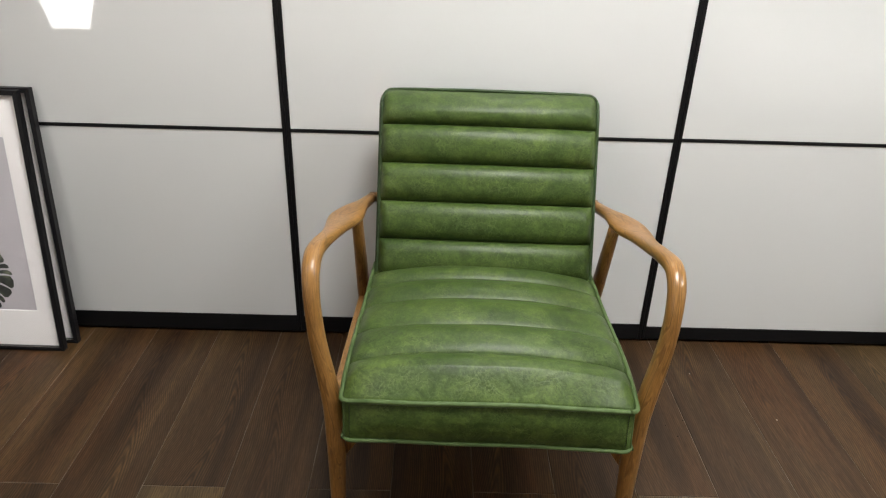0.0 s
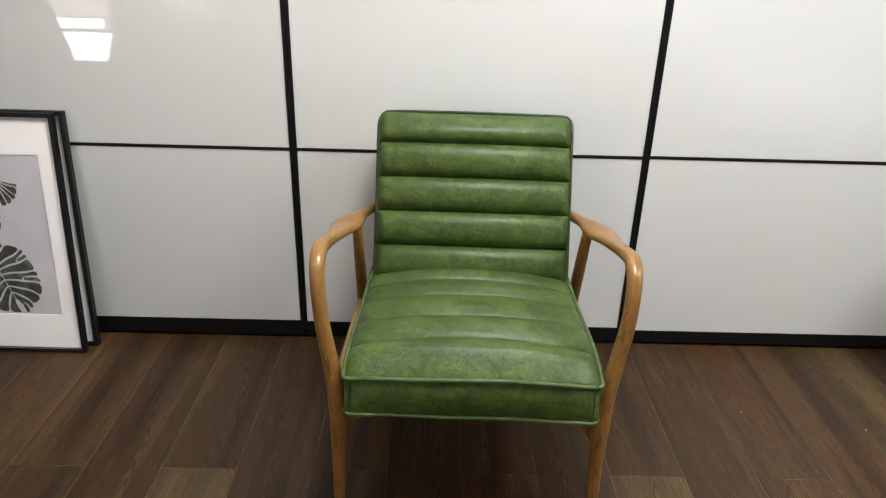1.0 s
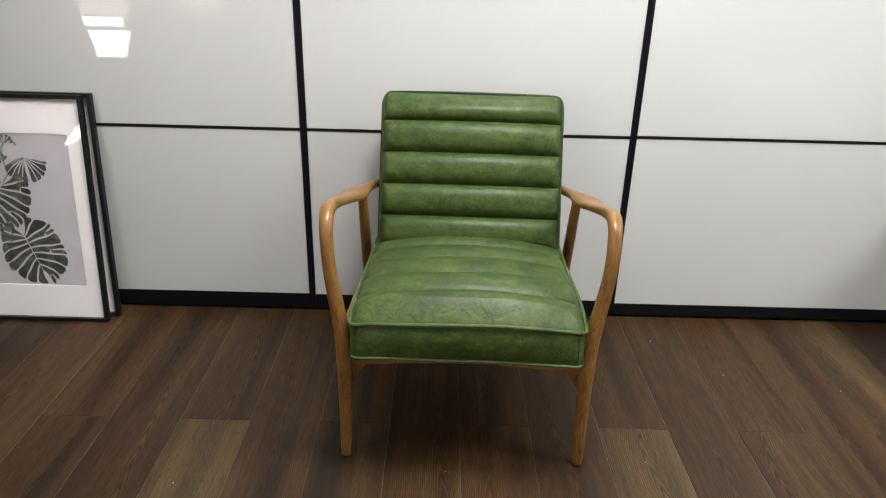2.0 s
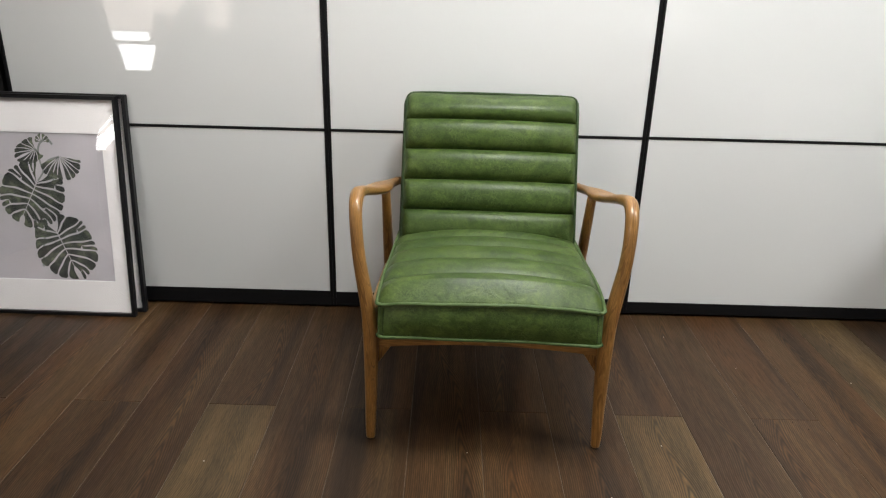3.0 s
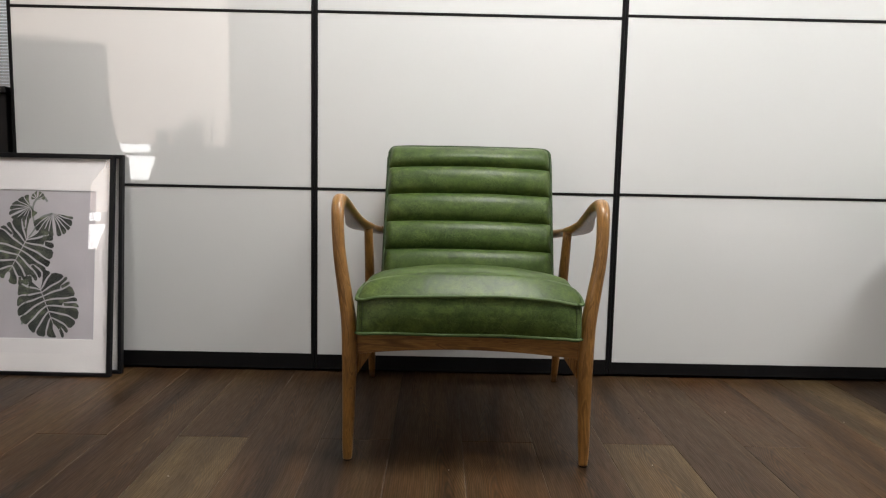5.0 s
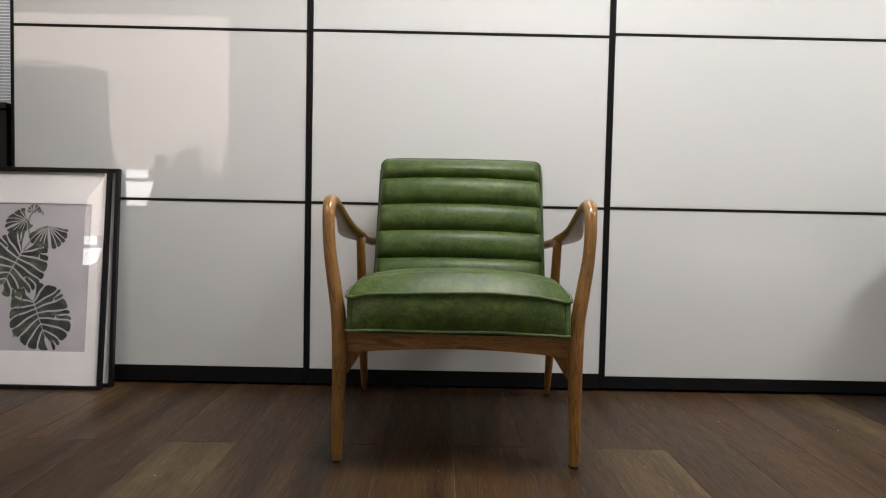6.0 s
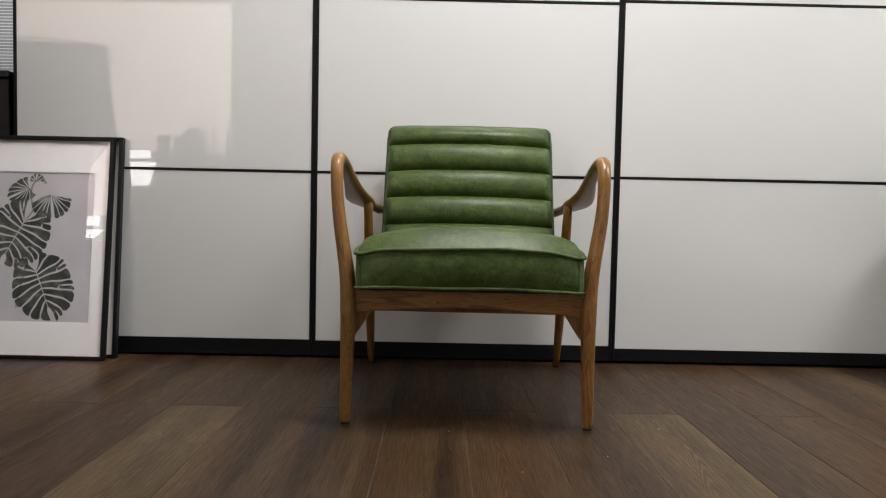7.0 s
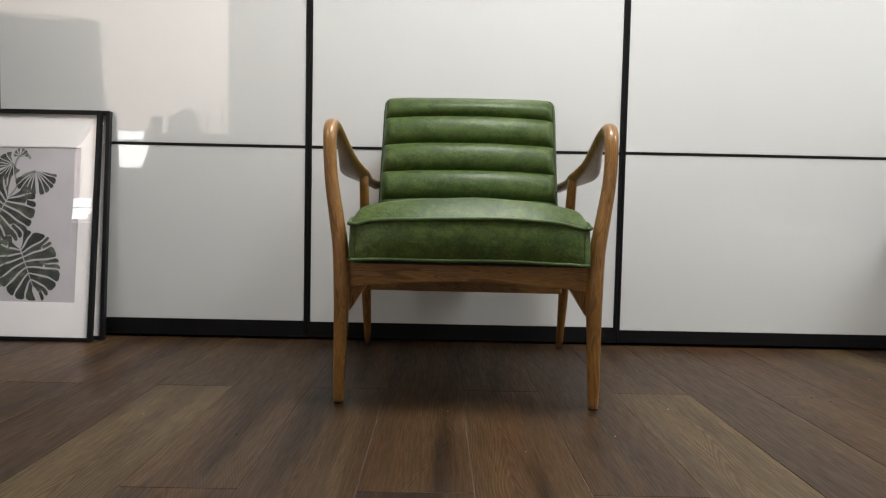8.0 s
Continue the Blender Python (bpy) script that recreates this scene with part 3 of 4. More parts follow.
for k in range(1, 14):
    x = -hw + 0.024 + (2 * hw - 0.048) * k / 14
    outline.append(Vector((x, 0, 0)) + BACK_O + UP * (0.4660 + 0.0025 * (1 - (x / hw) ** 2)) - OUT * 0.021)
tr = Vector((hw + 0.0036, 0, 0)) + BACK_O + UP * 0.4660 - OUT * 0.023
outline += rounded_corner(tr - Vector((0.024, 0, 0)), tr, tr - UP * 0.030 + OUT * 0.020)
for k in range(1, 15):
    outline.append(Vector((hw + 0.0036, 0, 0)) + BACK_O + UP * (0.43 - 0.43 * k / 14) + OUT * 0.004)
welt("piping", outline, 0.0040, backrest, "raised green leather piping", DARKPIPING)
rear = []
for k, p in enumerate(outline):
    along = min(1.0, max(0.0, (min(k, len(outline) - 1 - k) - 12) / 9))
    rear.append(Vector((p.x * 1.030, p.y, p.z)) - OUT * (0.046 - 0.016 * along))
welt("piping", rear, 0.0034, backrest, "", DARKPIPING)

def limb_in_two(low, high, rows, k, wood, across):
    """One sculpted limb, split at row k into two parts whose shading runs on."""
    steps, ring = 5, 20
    whole = sweep(rows, steps, ring, across=across)
    whole.normal_update()
    whole.verts.ensure_lookup_table()
    normals = [v.normal.copy() for v in whole.verts]
    cut = k * steps
    for name, a, b, lab in ((low, 0, cut, "tapered honey-coloured front leg rising into the armrest"), (high, cut, 10 ** 6, "curved sculpted wooden armrest with a broad paddle")):
        bm = whole.copy()
        kept = [v.index for v in bm.verts if a <= v.index // ring <= b]
        inside = set(kept)
        bmesh.ops.delete(bm, geom=[v for v in bm.verts if v.index not in inside], context="VERTS")
        ob = part(name, bm, wood, chair, lab, smooth=True)
        ob.data.normals_split_custom_set_from_vertices([normals[q] for q in kept])
    whole.free()


for sv in BACK_SEAMS[1:6]:
    pts = [Vector(back_surface(u * BACK_W, sv, u)) for u in [-0.985 + 1.97 * k / 28 for k in range(29)]]
    welt("stitched_seam", [p + OUT * 0.0006 for p in pts], 0.0015, backrest, "", SEAM)

ARM = [
    (0.2870, 0.000, 0.004, 0.0112, 0.0115),
    (0.2868, 0.000, 0.041, 0.0130, 0.0140),
    (0.2845, -0.002, 0.109, 0.0145, 0.0165),
    (0.2825, -0.004, 0.200, 0.0165, 0.0190),
    (0.2820, -0.004, 0.256, 0.0180, 0.0200),
    (0.2850, -0.003, 0.346, 0.0178, 0.0200),
    (0.2945, 0.000, 0.413, 0.0165, 0.0190),
    (0.3065, 0.003, 0.490, 0.0150, 0.0175),
    (0.3120, 0.006, 0.546, 0.0145, 0.0168),
    (0.3150, 0.014, 0.592, 0.0150, 0.0165),
    (0.3170, 0.033, 0.619, 0.0158, 0.0158),
    (0.3180, 0.068, 0.631, 0.0165, 0.0146),
    (0.3175, 0.130, 0.620, 0.0168, 0.0130),
    (0.3165, 0.220, 0.594, 0.0180, 0.0122),
    (0.3185, 0.310, 0.567, 0.0260, 0.0122),
    (0.3180, 0.380, 0.548, 0.0358, 0.0130),
    (0.3140, 0.435, 0.538, 0.0378, 0.0135),
    (0.3050, 0.488, 0.530, 0.0275, 0.0135),
    (0.2940, 0.535, 0.522, 0.0165, 0.0130),
    (0.2790, 0.606, 0.511, 0.0120, 0.0130),
]
for sx in (-1, 1):
    rows = []
    for r in ARM:
        shift = -0.0012 * min(1, r[2] / 0.5)
        if sx > 0:
            shift += 0.0065 * min(1, max(0, (r[1] - 0.2) / 0.12)) * min(1, max(0, (0.6 - r[1]) / 0.1))
            shift -= 0.0022 * math.exp(-((r[2] - 0.60) / 0.05) ** 2) * (r[1] < 0.15)
        rows.append((sx * r[0] + shift, *r[1:]))
    limb_in_two("front_leg", "armrest", rows, 9, WOOD_L, 0.3 * sx)
    leg = part("rear_leg", sweep([(sx * 0.2950, 0.432, 0.536, 0.0125, 0.0150), (sx * 0.299, 0.510, 0.375, 0.0150, 0.0190), (sx * 0.304, 0.590, 0.215, 0.0155, 0.0190), (sx * 0.310, 0.697, 0.004, 0.0098, 0.0110)], 6, across=0.8 + 0.3 * sx), WOOD_L, chair, "raked wooden rear leg", smooth=True)
    rail = prism([(0.005, 0.262), (0.005, 0.338), (0.30, 0.296), (0.585, 0.250), (0.60, 0.205), (0.30, 0.238), (0.09, 0.255)], 0.0, 0.020, bevel=0.003, axis="x")
    rail.transform(Matrix.Translation((sx * 0.288 - 0.010, 0, 0)) @ Matrix.Rotation(-sx * radians(1.6), 4, "Z"))
    part("side_rail", rail, WOOD_Y, chair)
    brace = prism([(sx * 0.270, 0.206), (sx * 0.270, 0.270), (sx * 0.228, 0.270)], 0.020, 0.048, bevel=0.0015)
    part("corner_block", brace, WOOD_Z, chair)
    for gx, gy in ((sx * 0.287, 0.0), (sx * 0.310, 0.697)):
        part("foot_glide", cylinder(bmesh.new(), gx, gy, 0.0, 0.005, 0.0098, 0.0098), RUBBER, chair, "small dark foot glide")

apron = [(-0.268, 0.325), (0.268, 0.325), (0.268, 0.264)]
apron += [(0.268 - 0.536 * k / 16, 0.264 + 0.017 * math.sin(math.pi * k / 16) ** 0.8) for k in range(1, 16)] + [(-0.268, 0.264)]
part("front_apron", prism(apron, -0.003, 0.019, bevel=0.002), WOOD_X, chair, "shallowly arched wooden front apron")
part("rear_apron", boxed(-0.292, 0.292, 0.553, 0.573, 0.193, 0.245, bevel=0.003), WOOD_X, chair)
part("back_rail", sweep([(-0.286, 0.606, 0.512, 0.012, 0.012), (-0.15, 0.622, 0.512, 0.013, 0.012), (0, 0.626, 0.512, 0.013, 0.012), (0.15, 0.622, 0.512, 0.013, 0.012), (0.286, 0.606, 0.512, 0.012, 0.012)], 4, side=(0, 1, 0), across=2.0), WOOD_L, chair, smooth=True)


# ---- framed pictures leaning on the wardrobe ----
FW, FH, FB, FD = 0.53, 0.736, 0.0125, 0.020


def picture_frame(m, label):
    """Local x runs left from the right edge (minus), z up the frame, y into it."""
    fr = thing("picture_frame", m, label, "picture frame", "leaning picture frames")
    for poly in (
        [(-FW, 0), (0, 0), (-FB, FB), (-FW + FB, FB)],
        [(-FW, FH), (-FW + FB, FH - FB), (-FB, FH - FB), (0, FH)],
        [(0, 0), (0, FH), (-FB, FH - FB), (-FB, FB)],
        [(-FW, 0), (-FW + FB, FB), (-FW + FB, FH - FB), (-FW, FH)],
    ):
        part("frame_bar", prism(poly, 0.0, FD, bevel=0.0014), BLACK_WOOD, fr)
    part("backing_board", boxed(-FW + 0.010, -0.010, 0.0152, 0.0185, 0.010, FH - 0.010), SUBFLOOR, fr)
    return fr


def mat_board(fr, x0, x1, z0, z1):
    bm = bmesh.new()
    e = 0.009
    for a in ((-FW + e, -e, e, z0), (-FW + e, -e, z1, FH - e), (-FW + e, x0, z0, z1), (x1, -e, z0, z1)):
        box(bm, a[0], a[1], 0.0105, 0.0130, a[2], a[3])
    board = part("mat_board", bm, MATBOARD, fr, "off-white mat board")
    bm = bmesh.new()
    w = 0.0018
    for a in ((x0, x1, z0, z0 + w), (x0, x1, z1 - w, z1), (x0, x0 + w, z0 + w, z1 - w), (x1 - w, x1, z0 + w, z1 - w)):
        box(bm, a[0], a[1], 0.0112, 0.0135, a[2], a[3])
    part("bevel_edge", bm, MATBEVEL, board)


def ease(a, b, v):
    u = min(1.0, max(0.0, (v - a) / (b - a)))
    return u * u * (3 - 2 * u)


def glazing(fr):
    """A thin acrylic sheet, sprung forward along its edge and leaning in at the top."""
    bm = bmesh.new()
    nx, nz = 60, 60
    x0, x1, z0, z1 = -FW + FB + 0.0004, -FB - 0.0004, FB + 0.0004, FH - FB - 0.0004
    sheets = []
    for y in (0.0006, -0.0008):
        rows = []
        for k in range(nz + 1):
            z = z0 + (z1 - z0) * k / nz
            slope = 0.082 * ease(0.16, 0.34, z) * (1 - 0.85 * ease(0.56, 0.73, z))
            lean = 0.031 * max(0.0, z - 0.41) * ease(0.38, 0.44, z)
            row = []
            for i in range(nx + 1):
                d = (x1 - x0) * (1 - i / nx)
                spring = slope * (min(d, 0.062) + 0.010 * (1 - math.exp(-max(0.0, d - 0.062) / 0.010)))
                row.append(bm.verts.new((x1 - d, y - spring * (1 - ease(0.2, 0.5, d)) + lean, z)))
            rows.append(row)
        sheets.append(rows)
    for rows, flip in zip(sheets, (False, True)):
        for r0, r1 in zip(rows, rows[1:]):
            for i in range(nx):
                q = (r0[i], r0[i + 1], r1[i + 1], r1[i])
                bm.faces.new(q[::-1] if flip else q)
    a, b = sheets
    rims = [rows[0][:-1] + [r[-1] for r in rows[:-1]] + rows[-1][:0:-1] + [r[0] for r in rows[:0:-1]] for rows in (a, b)]
    for k in range(len(rims[0])):
        n = (k + 1) % len(rims[0])
        bm.faces.new((rims[0][n], rims[0][k], rims[1][k], rims[1][n]))
    bmesh.ops.recalc_face_normals(bm, faces=bm.faces)
    g = part("glazing", bm, GLASS, fr, "clear acrylic glazing", smooth=True)
    md = g.modifiers.new("edges", "EDGE_SPLIT")
    md.split_angle = radians(50)
    g.visible_shadow = False


LEANS = pose(-0.655, -0.1235, 0.001, -6.1, 0, -0.6)
front_frame = picture_frame(LEANS, "black framed monstera leaf print leaning on another frame")
mat_board(front_frame, -FW + 0.060, -0.060, 0.1205, 0.6175)
paper = part("print_sheet", boxed(-FW + 0.045, -0.045, 0.0138, 0.0148, 0.10, 0.64), PAPER, front_frame, "grey botanical art print")
glazing(front_frame)
PRINT_Y = 0.01355


def strip(bm, centre, widths, y):
    """A flat ribbon along centre, as wide as widths tell."""
    left, right = [], []
    for i, p in enumerate(centre):
        t = (centre[min(i + 1, len(centre) - 1)] - centre[max(i - 1, 0)]).normalized()
        q = Vector((-t.y, t.x)) * widths[i]
        left.append(bm.verts.new((p.x + q.x, y, p.y + q.y)))
        right.append(bm.verts.new((p.x - q.x, y, p.y - q.y)))
    for i in range(len(centre) - 1):
        bm.faces.new((left[i], left[i + 1], right[i + 1], right[i]))


def monstera_leaf(base, tip, centre, radii, lobes, start, gap, rooted, seed):
    """A split leaf: strips between the veins, from the midrib out to an oval rim, parted by pale slits."""
    rng = random.Random(seed)
    bm = bmesh.new()
    base, tip, centre = Vector(base), Vector(tip), Vector(centre)
    a = (tip - base).normalized()
    length = (tip - base).length
    for side in (-1, 1):
        b = Vector((-a.y, a.x)) * side
        veins = []
        for i in range(lobes + 1):
            f = i / lobes
            root = base + a * (length * rooted * f ** 1.5) + b * (0.0008 + 0.0012 * (1 - f))
            phi = radians(start * (1 - f) + 3 * f) * (1 + (rng.uniform(-0.04, 0.04) if 0 < i < lobes else 0))
            r = 1 + rng.uniform(-0.05, 0.05)
            end = centre + (a * math.cos(phi) * radii[0] + b * math.sin(phi) * radii[1]) * r
            bend = root.lerp(end, 0.5) + b * (0.16 * length * f * (1.2 - f)) - a * (length * 0.05 * f)
            veins.append((root, bend, end, rng.uniform(0, 6)))

        def along(v, t):
            q = v[0].lerp(v[1], t).lerp(v[1].lerp(v[2], t), t)
            return q + a * (gap * 1.0 * math.sin(8 * t + v[3]) * t)

        for v0, v1 in zip(veins, veins[1:]):
            fork = rng.uniform(0.45, 0.66) if rng.random() < 0.3 and rooted > 0.5 else 2.0
            steps = 14
            pieces = {}
            for k in range(steps + 1):
                t = k / steps
                p, q = along(v0, t), along(v1, t)
                wide = (q - p).length
                g = min(0.30, gap * (0.34 + 0.62 * math.sin(math.pi * min(1.0, 0.15 + 0.8 * t))) / max(wide, 1e-5))
                end = math.sqrt(max(0.25, 1 - ((t - 0.90) / 0.10) ** 2)) if t > 0.90 else 1.0
                spans = {0: (g, 1 - g)}
                if t > fork:
                    h = min(0.2, 0.8 * gap / max(wide, 1e-5)) * min(1, (t - fork) * 5)
                    spans = {0: (g, 0.5 - h), 1: (0.5 + h, 1 - g)}
                for key, (u0, u1) in spans.items():
                    m = (u0 + u1) / 2
                    c0, c1 = p.lerp(q, m + (u0 - m) * end), p.lerp(q, m + (u1 - m) * end)
                    pair = (bm.verts.new((c0.x, PRINT_Y, c0.y)), bm.verts.new((c1.x, PRINT_Y, c1.y)))
                    if key in pieces:
                        o = pieces[key]
                    elif key == 1:
                        o = pieces[0]
                        mid = bm.verts.new((o[0].co + o[1].co) / 2)
                        bm.faces.new((mid, o[1], pair[1], pair[0]))
                        pieces[1] = pair
                        continue
                    else:
                        pieces[key] = pair
                        continue
                    bm.faces.new((o[0], o[1], pair[1], pair[0]))
                    pieces[key] = pair
    bmesh.ops.recalc_face_normals(bm, faces=bm.faces)
    return bm


for base, tip, centre, radii, lobes, start, gap, rooted, seed in (
    ((-0.244, 0.291), (-0.180, 0.127), (-0.220, 0.238), (0.119, 0.103), 8, 164, 0.0034, 0.74, 3),
    ((-0.288, 0.456), (-0.370, 0.300), (-0.307, 0.410), (0.118, 0.108), 8, 164, 0.0034, 0.74, 5),
    ((-0.206, 0.540), (-0.196, 0.463), (-0.204, 0.528), (0.068, 0.070), 5, 86, 0.0020, 0.10, 8),
    ((-0.280, 0.562), (-0.335, 0.532), (-0.296, 0.556), (0.060, 0.040), 5, 120, 0.0018, 0.30, 11),
    ((-0.258, 0.584), (-0.258, 0.611), (-0.256, 0.590), (0.024, 0.024), 3, 105, 0.0018, 0.20, 14),
):
    part("printed_leaf", monstera_leaf(base, tip, centre, radii, lobes, start, gap, rooted, seed), WATERCOLOUR, paper, "dark green split monstera leaf in watercolour")
STEMS = make_plain("printed_stem_grey", (0.20, 0.215, 0.195), 0.8, 30, 0.15)
for pts in (
    [(-0.285, 0.458), (-0.264, 0.488), (-0.267, 0.507), (-0.273, 0.543), (-0.268, 0.573), (-0.254, 0.590), (-0.238, 0.595), (-0.224, 0.578)],
    [(-0.268, 0.350), (-0.275, 0.315), (-0.285, 0.270), (-0.295, 0.220), (-0.302, 0.167)],
    [(-0.266, 0.500), (-0.243, 0.526), (-0.206, 0.539)],
    [(-0.232, 0.478), (-0.234, 0.457)],
    [(-0.273, 0.545), (-0.276, 0.556), (-0.284, 0.563)],
):
    bm = bmesh.new()
    path = [Vector(p) for p in spline(pts, 5)]
    strip(bm, path, [0.0024 + 0.0014 * (i / len(path)) for i in range(len(path))], PRINT_Y + 0.0001)
    part("printed_stem", bm, STEMS, paper)

back_frame = picture_frame(pose(-0.6345, -0.0835, 0.001, -4.5, 0, -0.4), "black picture frame with pale mat leaning on the wardrobe")
mat_board(back_frame, -FW + 0.060, -0.060, 0.1205, 0.6175)
part("print_sheet", boxed(-FW + 0.045, -0.045, 0.0138, 0.0148, 0.10, 0.64), PAPER, back_frame)
glazing(back_frame)


# ---- the rest of the room, seen in the glossy doors ----
screen = thing("padded_screen", pose(-1.58, -0.93, 0, 0, 0, 6), "grey padded screen with a flared foot on the floor", "screen")
padding = [(-0.46, 0.03), (0.55, 0.03), (0.55, 0.68), (0.538, 0.76), (0.510, 0.84), (0.49, 0.93), (0.48, 1.05), (0.475, 1.235), (-0.46, 1.30)]
part("padding", prism(padding, -0.03, 0.03, bevel=0.012), GREYCLOTH, screen)
# pale strip added for the light caught along the screen's edges
rim = [Vector((a, 0.026, b)) for a, b in padding[2:]]
part("lit_edge_strip", sweep([(p.x, p.y, p.z, 0.005, 0.005) for p in rim], 3, 8, side=(0, 1, 0)), SLAT, screen, "pale strip added for the lit edge", smooth=True)
# chrome beads added to give the small glints on the padding
for sx, z in ((0.125, 0.772), (0.36, 0.62), (0.40, 0.618), (0.425, 0.62), (0.46, 0.619), (0.50, 0.622)):
    bm = bmesh.new()
    bmesh.ops.create_uvsphere(bm, u_segments=12, v_segments=8, radius=0.007)
    bm.transform(Matrix.Translation((sx, 0.031, z)) @ Matrix.Diagonal((1.3, 0.6, 0.8, 1)))
    part("glint_bead", bm, CHROME, screen, "chrome bead added to make a glint", smooth=True)
for sx in (-0.36, 0.50):
    part("foot", boxed(sx - 0.03, sx + 0.03, -0.12, 0.12, 0.0, 0.029, bevel=0.004), BLACK_METAL, screen)

cabinet = thing("side_cabinet", pose(-0.80, -1.59, 0), "grey painted side cabinet with cups and bottles on it", "cabinet")
part("body", boxed(-0.30, 0.30, -0.20, 0.18, 0.06, 0.785, bevel=0.003), GREYWOOD, cabinet)
part("top", boxed(-0.31, 0.31, -0.21, 0.19, 0.787, 0.808, bevel=0.003), GREYWOOD, cabinet)
for sx in (-0.27, 0.27):
    for sy in (-0.17, 0.15):
        part("leg", boxed(sx - 0.02, sx + 0.02, sy - 0.02, sy + 0.02, 0, 0.06), GREYWOOD, cabinet)

lightbox = thing("light_box", pose(-1.325, -1.37, 0), "slim white light box with a dark middle bar on a stand", "light box")
part("stand", boxed(-0.11, 0.22, -0.10, -0.022, 0.0, 0.61, bevel=0.004), GREYWOOD, lightbox)
part("housing", boxed(-0.13, 0.27, -0.022, -0.001, 0.612, 0.815, bevel=0.003), PAINT, lightbox)
part("lit_face", prism([(0.040, 0.622), (0.205, 0.622), (0.245, 0.745), (-0.035, 0.745)], 0.0, 0.004), LIGHTBOX, lightbox)
part("lit_face", boxed(-0.05, 0.215, 0.0, 0.004, 0.766, 0.808), LIGHTBOX, lightbox)


def bottle(x, y, h, r, label):
    t = thing("bottle", pose(x, y, 0.8085), label, "bottle", "bottles on the cabinet")
    part("body", lathe([(r * 0.9, 0), (r, 0.006), (r, h * 0.58), (r * 0.8, h * 0.68), (r * 0.36, h * 0.78), (r * 0.34, h * 0.93)]), GLASS, t, smooth=False)
    part("cap", lathe([(r * 0.42, h * 0.931), (r * 0.42, h)]), RUBBER, t)


def cup(x, y):
    t = thing("glass_tumbler", pose(x, y, 0.8085), "clear glass tumbler standing on the cabinet", "tumbler", "tumblers on the cabinet")
    part("glass", lathe([(0.028, 0), (0.034, 0.085), (0.032, 0.085), (0.026, 0.006), (0.001, 0.006)]), SMOKED, t)


for x, y, h, r in ((-0.955, -1.56, 0.215, 0.015), (-0.885, -1.56, 0.215, 0.015), (-0.815, -1.50, 0.18, 0.015), (-0.735, -1.50, 0.17, 0.015)):
    bottle(x, y, h, r, "slim clear bottle standing on the grey cabinet")
for x, y in ((-1.065, -1.43), (-0.975, -1.43)):
    cup(x, y)
jar = thing("squat_jar", pose(-0.925, -1.47, 0.8085), "squat tinted jar standing among slim bottles", "jar")
part("body", lathe([(0.045, 0), (0.052, 0.008), (0.052, 0.095), (0.044, 0.110)]), AMBER, jar)
part("lid", lathe([(0.040, 0.1105), (0.040, 0.128)]), RUBBER, jar)

# a potted plant stands close to the doors, just past the last one in view; it shades them
def potted_plant(x, y):
    rng = random.Random(21)
    t = thing("potted_plant", pose(x, y, 0), "bushy green potted plant close to the wardrobe doors", "plant")
    part("pot", lathe([(0.10, 0.0), (0.13, 0.02), (0.155, 0.26), (0.150, 0.275), (0.140, 0.262), (0.135, 0.23)]), POT, t, "grey stoneware pot", smooth=False)
    part("soil", lathe([(0.02, 0.225), (0.134, 0.226), (0.10, 0.238), (0.02, 0.242)]), SOIL, t)
    leaves = bmesh.new()
    for k in range(30):
        turn = k * 2.399963
        reach = 0.08 + 0.24 * rng.random()
        top = 0.52 + 0.42 * rng.random() * (1 - reach / 0.6)
        a = Vector((0.03 * math.cos(turn), 0.03 * math.sin(turn), 0.235))
        c = Vector((reach * math.cos(turn), reach * math.sin(turn), top))
        b = Vector((0.45 * c.x, 0.45 * c.y, 0.30 + 0.5 * (top - 0.235)))
        part("stem", sweep([(*a, 0.006, 0.006), (*b, 0.005, 0.005), (*c, 0.003, 0.003)], 4, 6), STEM, t)
        for q in range(14):
            f = 0.30 + 0.70 * q / 13
            p = a.lerp(b, f).lerp(b.lerp(c, f), f)
            yaw, dip, size = rng.uniform(0, 6.283), rng.uniform(-0.7, 0.5), rng.uniform(0.12, 0.19)
            out = Vector((math.cos(yaw) * math.cos(dip), math.sin(yaw) * math.cos(dip), math.sin(dip)))
            side = out.cross(Vector((0, 0, 1))).normalized()
            lift = side.cross(out)
            rows = []
            for w, u, h in ((0.02, 0.0, 0.0), (0.17, 0.3, 0.02), (0.21, 0.6, 0.0), (0.12, 0.85, -0.07), (0.01, 1.0, -0.13)):
                m = p + out * (u * size) + lift * (h * size)
                rows.append([leaves.verts.new(m + side * (w * size)), leaves.verts.new(m - lift * (0.05 * size)), leaves.verts.new(m - side * (w * size))])
            for r0, r1 in zip(rows, rows[1:]):
                for i in range(2):
                    leaves.faces.new((r0[i], r0[i + 1], r1[i + 1], r1[i]))
    for v in leaves.verts:
        v.co.y = min(v.co.y, -y - 0.02)
    part("crown", leaves, FOLIAGE, t, "crown of broad green leaves", smooth=True)


potted_plant(2.25, -0.42)

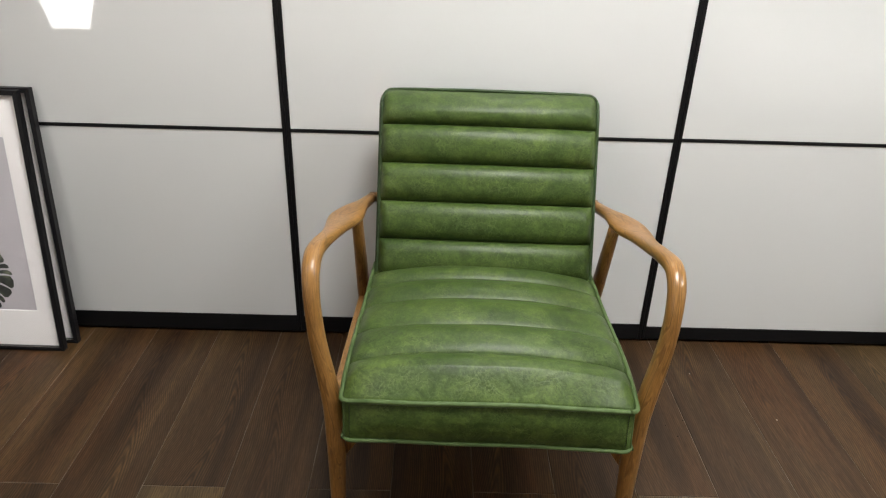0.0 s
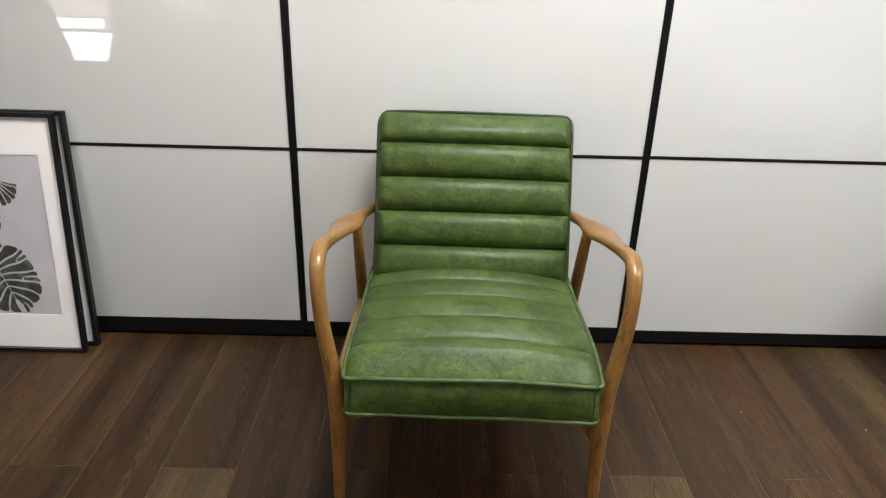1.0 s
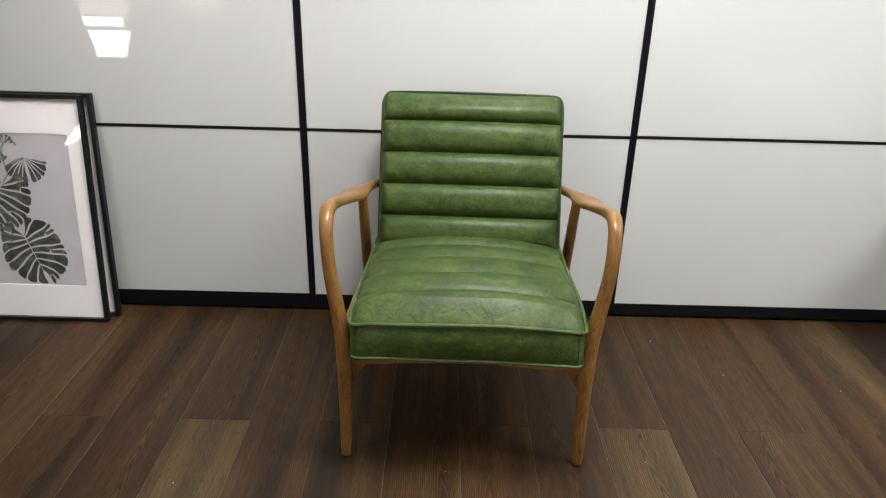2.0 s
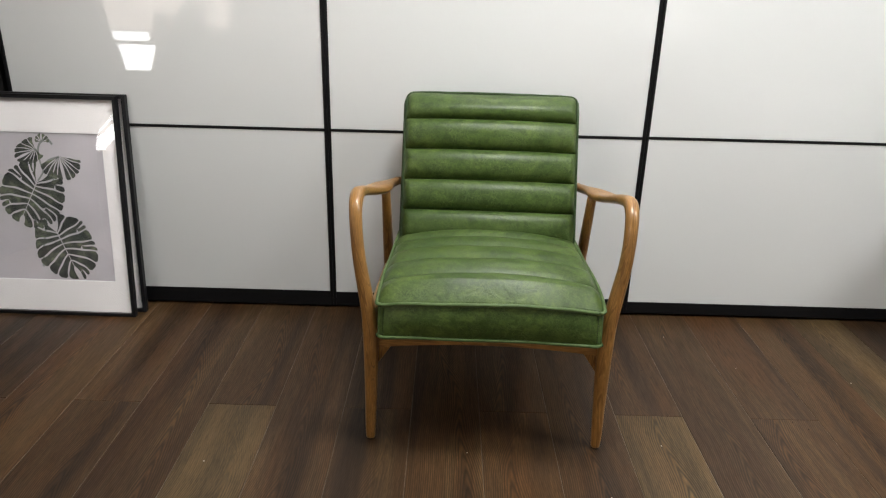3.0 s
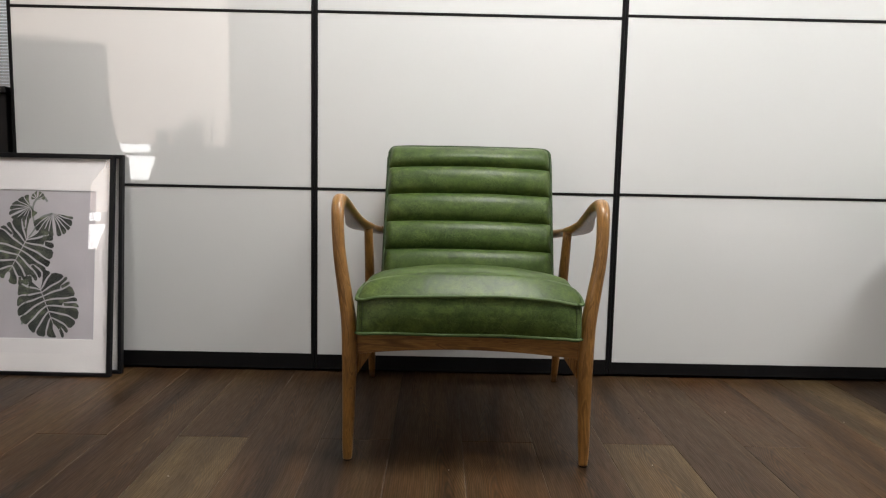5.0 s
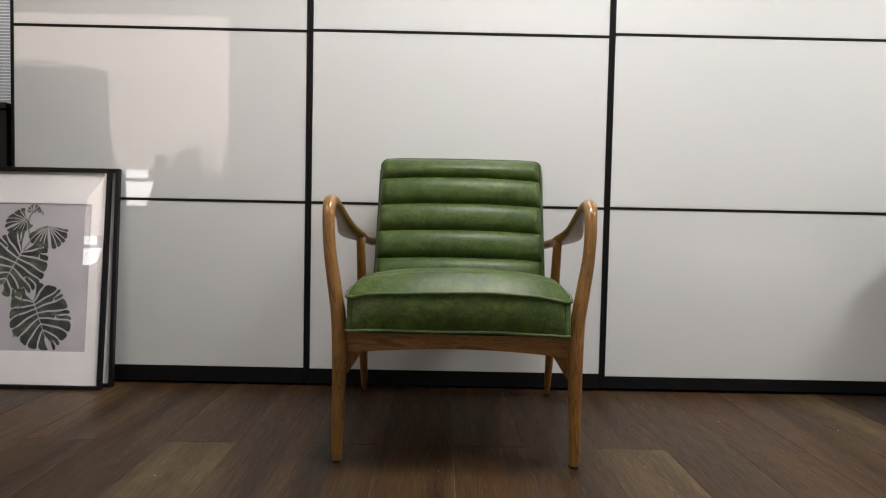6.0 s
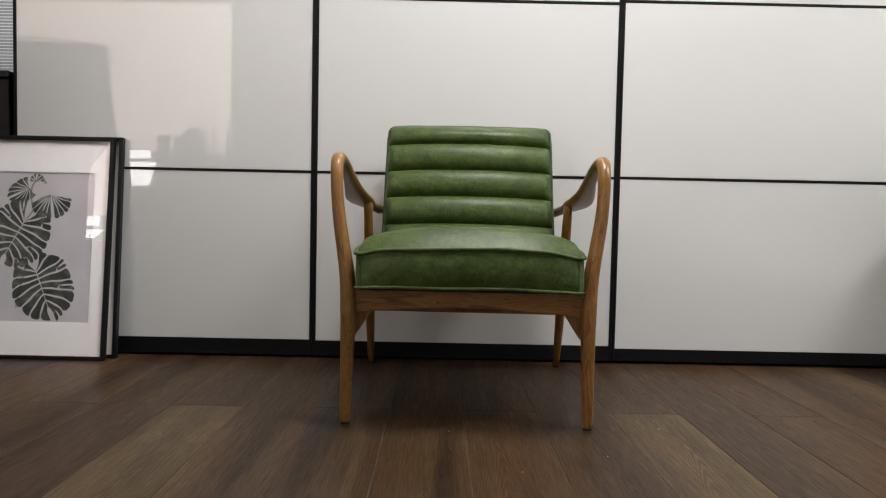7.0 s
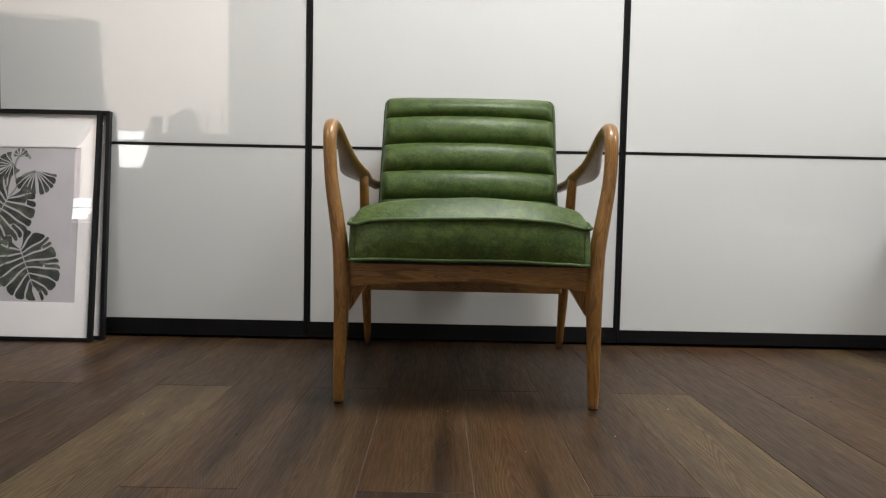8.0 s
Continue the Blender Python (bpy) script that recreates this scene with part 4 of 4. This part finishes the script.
# white sofa and bedding heap, assumed, added at the far side to brighten reflections
def cushion(w, d, h, seed):
    """A plump cushion resting on z = 0, its seam round the middle and its faces puffed."""
    bm = bmesh.new()
    nx, ny = 22, 16
    rows = {}
    for side in (-1, 1):
        for i in range(nx + 1):
            for j in range(ny + 1):
                u, v = 2 * i / nx - 1, 2 * j / ny - 1
                if side < 0 and (abs(u) == 1 or abs(v) == 1):
                    rows[side, i, j] = None
                    continue
                puff = ((1 - u ** 4) * (1 - v ** 4)) ** 0.5
                z = h * 0.5 * (1 + side * puff * (0.92 + 0.10 * noise.noise((u * 2, v * 2, seed))))
                rows[side, i, j] = bm.verts.new((u * w / 2 * (1 - 0.05 * v * v), v * d / 2 * (1 - 0.05 * u * u), max(0.0, z)))
    for i in range(nx + 1):
        for j in range(ny + 1):
            if rows[-1, i, j] is None:
                rows[-1, i, j] = rows[1, i, j]
    for side in (-1, 1):
        for i in range(nx):
            for j in range(ny):
                q = [rows[side, i, j], rows[side, i + 1, j], rows[side, i + 1, j + 1], rows[side, i, j + 1]]
                bm.faces.new(q if side > 0 else q[::-1])
    bmesh.ops.recalc_face_normals(bm, faces=bm.faces)
    return bm


sofa = thing("added_sofa", pose(2.74, -2.68, 0), "assumed low white sofa added for its pale reflection", "sofa")
part("base", boxed(-0.54, 0.54, -0.30, 0.30, 0.08, 0.24, bevel=0.02, segments=2), WHITECLOTH, sofa)
for sx in (-0.46, 0.46):
    for sy in (-0.24, 0.24):
        bm = bmesh.new()
        cylinder(bm, sx, sy, 0.0, 0.079, 0.016, 0.022, 12)
        part("leg", bm, BLACK_METAL, sofa)
for sx, w, h, seed in ((-0.255, 0.53, 0.215, 2.0), (0.275, 0.51, 0.17, 5.0)):
    part("seat_cushion", cushion(w, 0.58, h, seed), WHITECLOTH, sofa, "plump white seat cushion", smooth=True).matrix_basis = pose(sx, 0, 0.232, 0, 1.5, 0)

# made-up chest that only holds the heap at its height
chest = thing("added_chest", pose(1.80, -2.95, 0), "plain grey chest added to carry the white heap", "chest")
part("body", boxed(-0.34, 0.34, -0.22, 0.22, 0.03, 0.66, bevel=0.004), GREYWOOD, chest)
part("lid", boxed(-0.35, 0.35, -0.23, 0.23, 0.661, 0.69, bevel=0.006, segments=2), GREYWOOD, chest)
for sx in (-0.26, 0.26):
    part("foot", boxed(sx - 0.025, sx + 0.025, -0.18, 0.18, 0.0, 0.029), GREYWOOD, chest)
bedding = thing("white_heap", pose(1.80, -2.95, 0.690), "plump white heap, assumed bedding, added for its reflection", "bedding")
part("fold", cushion(0.68, 0.42, 0.11, 3.0), WHITECLOTH, bedding, smooth=True)
part("fold", cushion(0.40, 0.34, 0.12, 8.0), WHITECLOTH, bedding, smooth=True).matrix_basis = pose(0.07, 0.0, 0.100, 0, 0, 5)

# unseen ceiling lights: one set by the seat's sheen, two added as side fill
for lx, ly, glow in ((0.78, -0.94, 65.0), (2.7, -1.4, 58.0), (-0.9, -1.6, 13.0)):
    t = thing("unseen_ceiling_light", pose(lx, ly, ROOM_H), "flat square white ceiling light panel, added out of view", "ceiling light", "ceiling lights")
    part("housing", boxed(-0.30, 0.30, -0.30, 0.30, -0.03, -0.001, bevel=0.004), PAINT, t)
    part("diffuser", boxed(-0.28, 0.28, -0.28, 0.28, -0.035, -0.031), make_glow("diffuser", (1.0, 0.982, 0.962), glow), t)

# ---- crumbs on the floor ----
rng = random.Random(4)
for mat_used, spots, name, lab in (
    (DUST, [(0.885, -0.12), (1.13, -0.16), (1.30, -0.35), (0.46, -0.80), (1.62, -0.42), (0.79, -0.95), (0.60, -1.05), (0.96, -0.75), (-0.18, -0.86)], "crumb", "tiny pale crumb lying on the floor planks"),
    (GRIT, [(1.02, -0.42), (1.00, -0.38), (1.05, -0.36), (1.38, -0.66), (0.05, -0.98), (1.35, -0.63)], "grit", "tiny dark speck of grit on the floor"),
):
    for x, y in spots:
        bm = bmesh.new()
        bmesh.ops.create_icosphere(bm, subdivisions=1, radius=0.0017)
        for v in bm.verts:
            v.co = Vector((v.co.x * rng.uniform(0.7, 1.4), v.co.y * rng.uniform(0.7, 1.4), max(0, v.co.z + 0.0015) * rng.uniform(0.5, 0.9)))
        ob = part(name, bm, mat_used)
        ob.location = (x, y, 0)
        tagged(ob, lab, name, "specks on the floor")

# ---- floor planks ----
PLANK_W, PLANK_L, GAP = 0.186, 1.255, 0.0010
plank_meshes = {}


def plank_mesh(w, l, wood):
    key = (round(w, 3), round(l, 3), wood.name)
    if key not in plank_meshes:
        bm = boxed(-w / 2 + GAP / 2, w / 2 - GAP / 2, -l / 2 + GAP / 2, l / 2 - GAP / 2, -0.0038, 0.0)
        edges = [e for e in bm.edges if all(v.co.z > -0.001 for v in e.verts)]
        bmesh.ops.bevel(bm, geom=edges, offset=0.0011, segments=1, affect="EDGES")
        me = bpy.data.meshes.new("plank")
        bm.to_mesh(me)
        bm.free()
        me.materials.append(wood)
        plank_meshes[key] = me
    return plank_meshes[key]


first = int((ROOM_W - 0.497) / PLANK_W) - 1
for k in range(first, int((ROOM_E - 0.497) / PLANK_W) + 1):
    x0 = max(ROOM_W, 0.497 + k * PLANK_W)
    x1 = min(ROOM_E, 0.497 + (k + 1) * PLANK_W)
    if x1 - x0 < 0.01:
        continue
    y = (-0.617 if k % 2 == 0 else -1.240) - 4 * PLANK_L
    while y < ROOM_N:
        y0, y1 = max(ROOM_S, y), min(ROOM_N, y + PLANK_L)
        if y1 - y0 > 0.02:
            pale = (k, round((y0 + y1) / 2, 1)) in ((-4, -1.2), (2, -1.2), (-7, 0.0), (6, 0.0))
            o = new("plank", plank_mesh(x1 - x0, y1 - y0, PALEWOOD if pale else FLOORWOOD))
            o.parent = floor
            o.location = ((x0 + x1) / 2, (y0 + y1) / 2, 0)
        y += PLANK_L
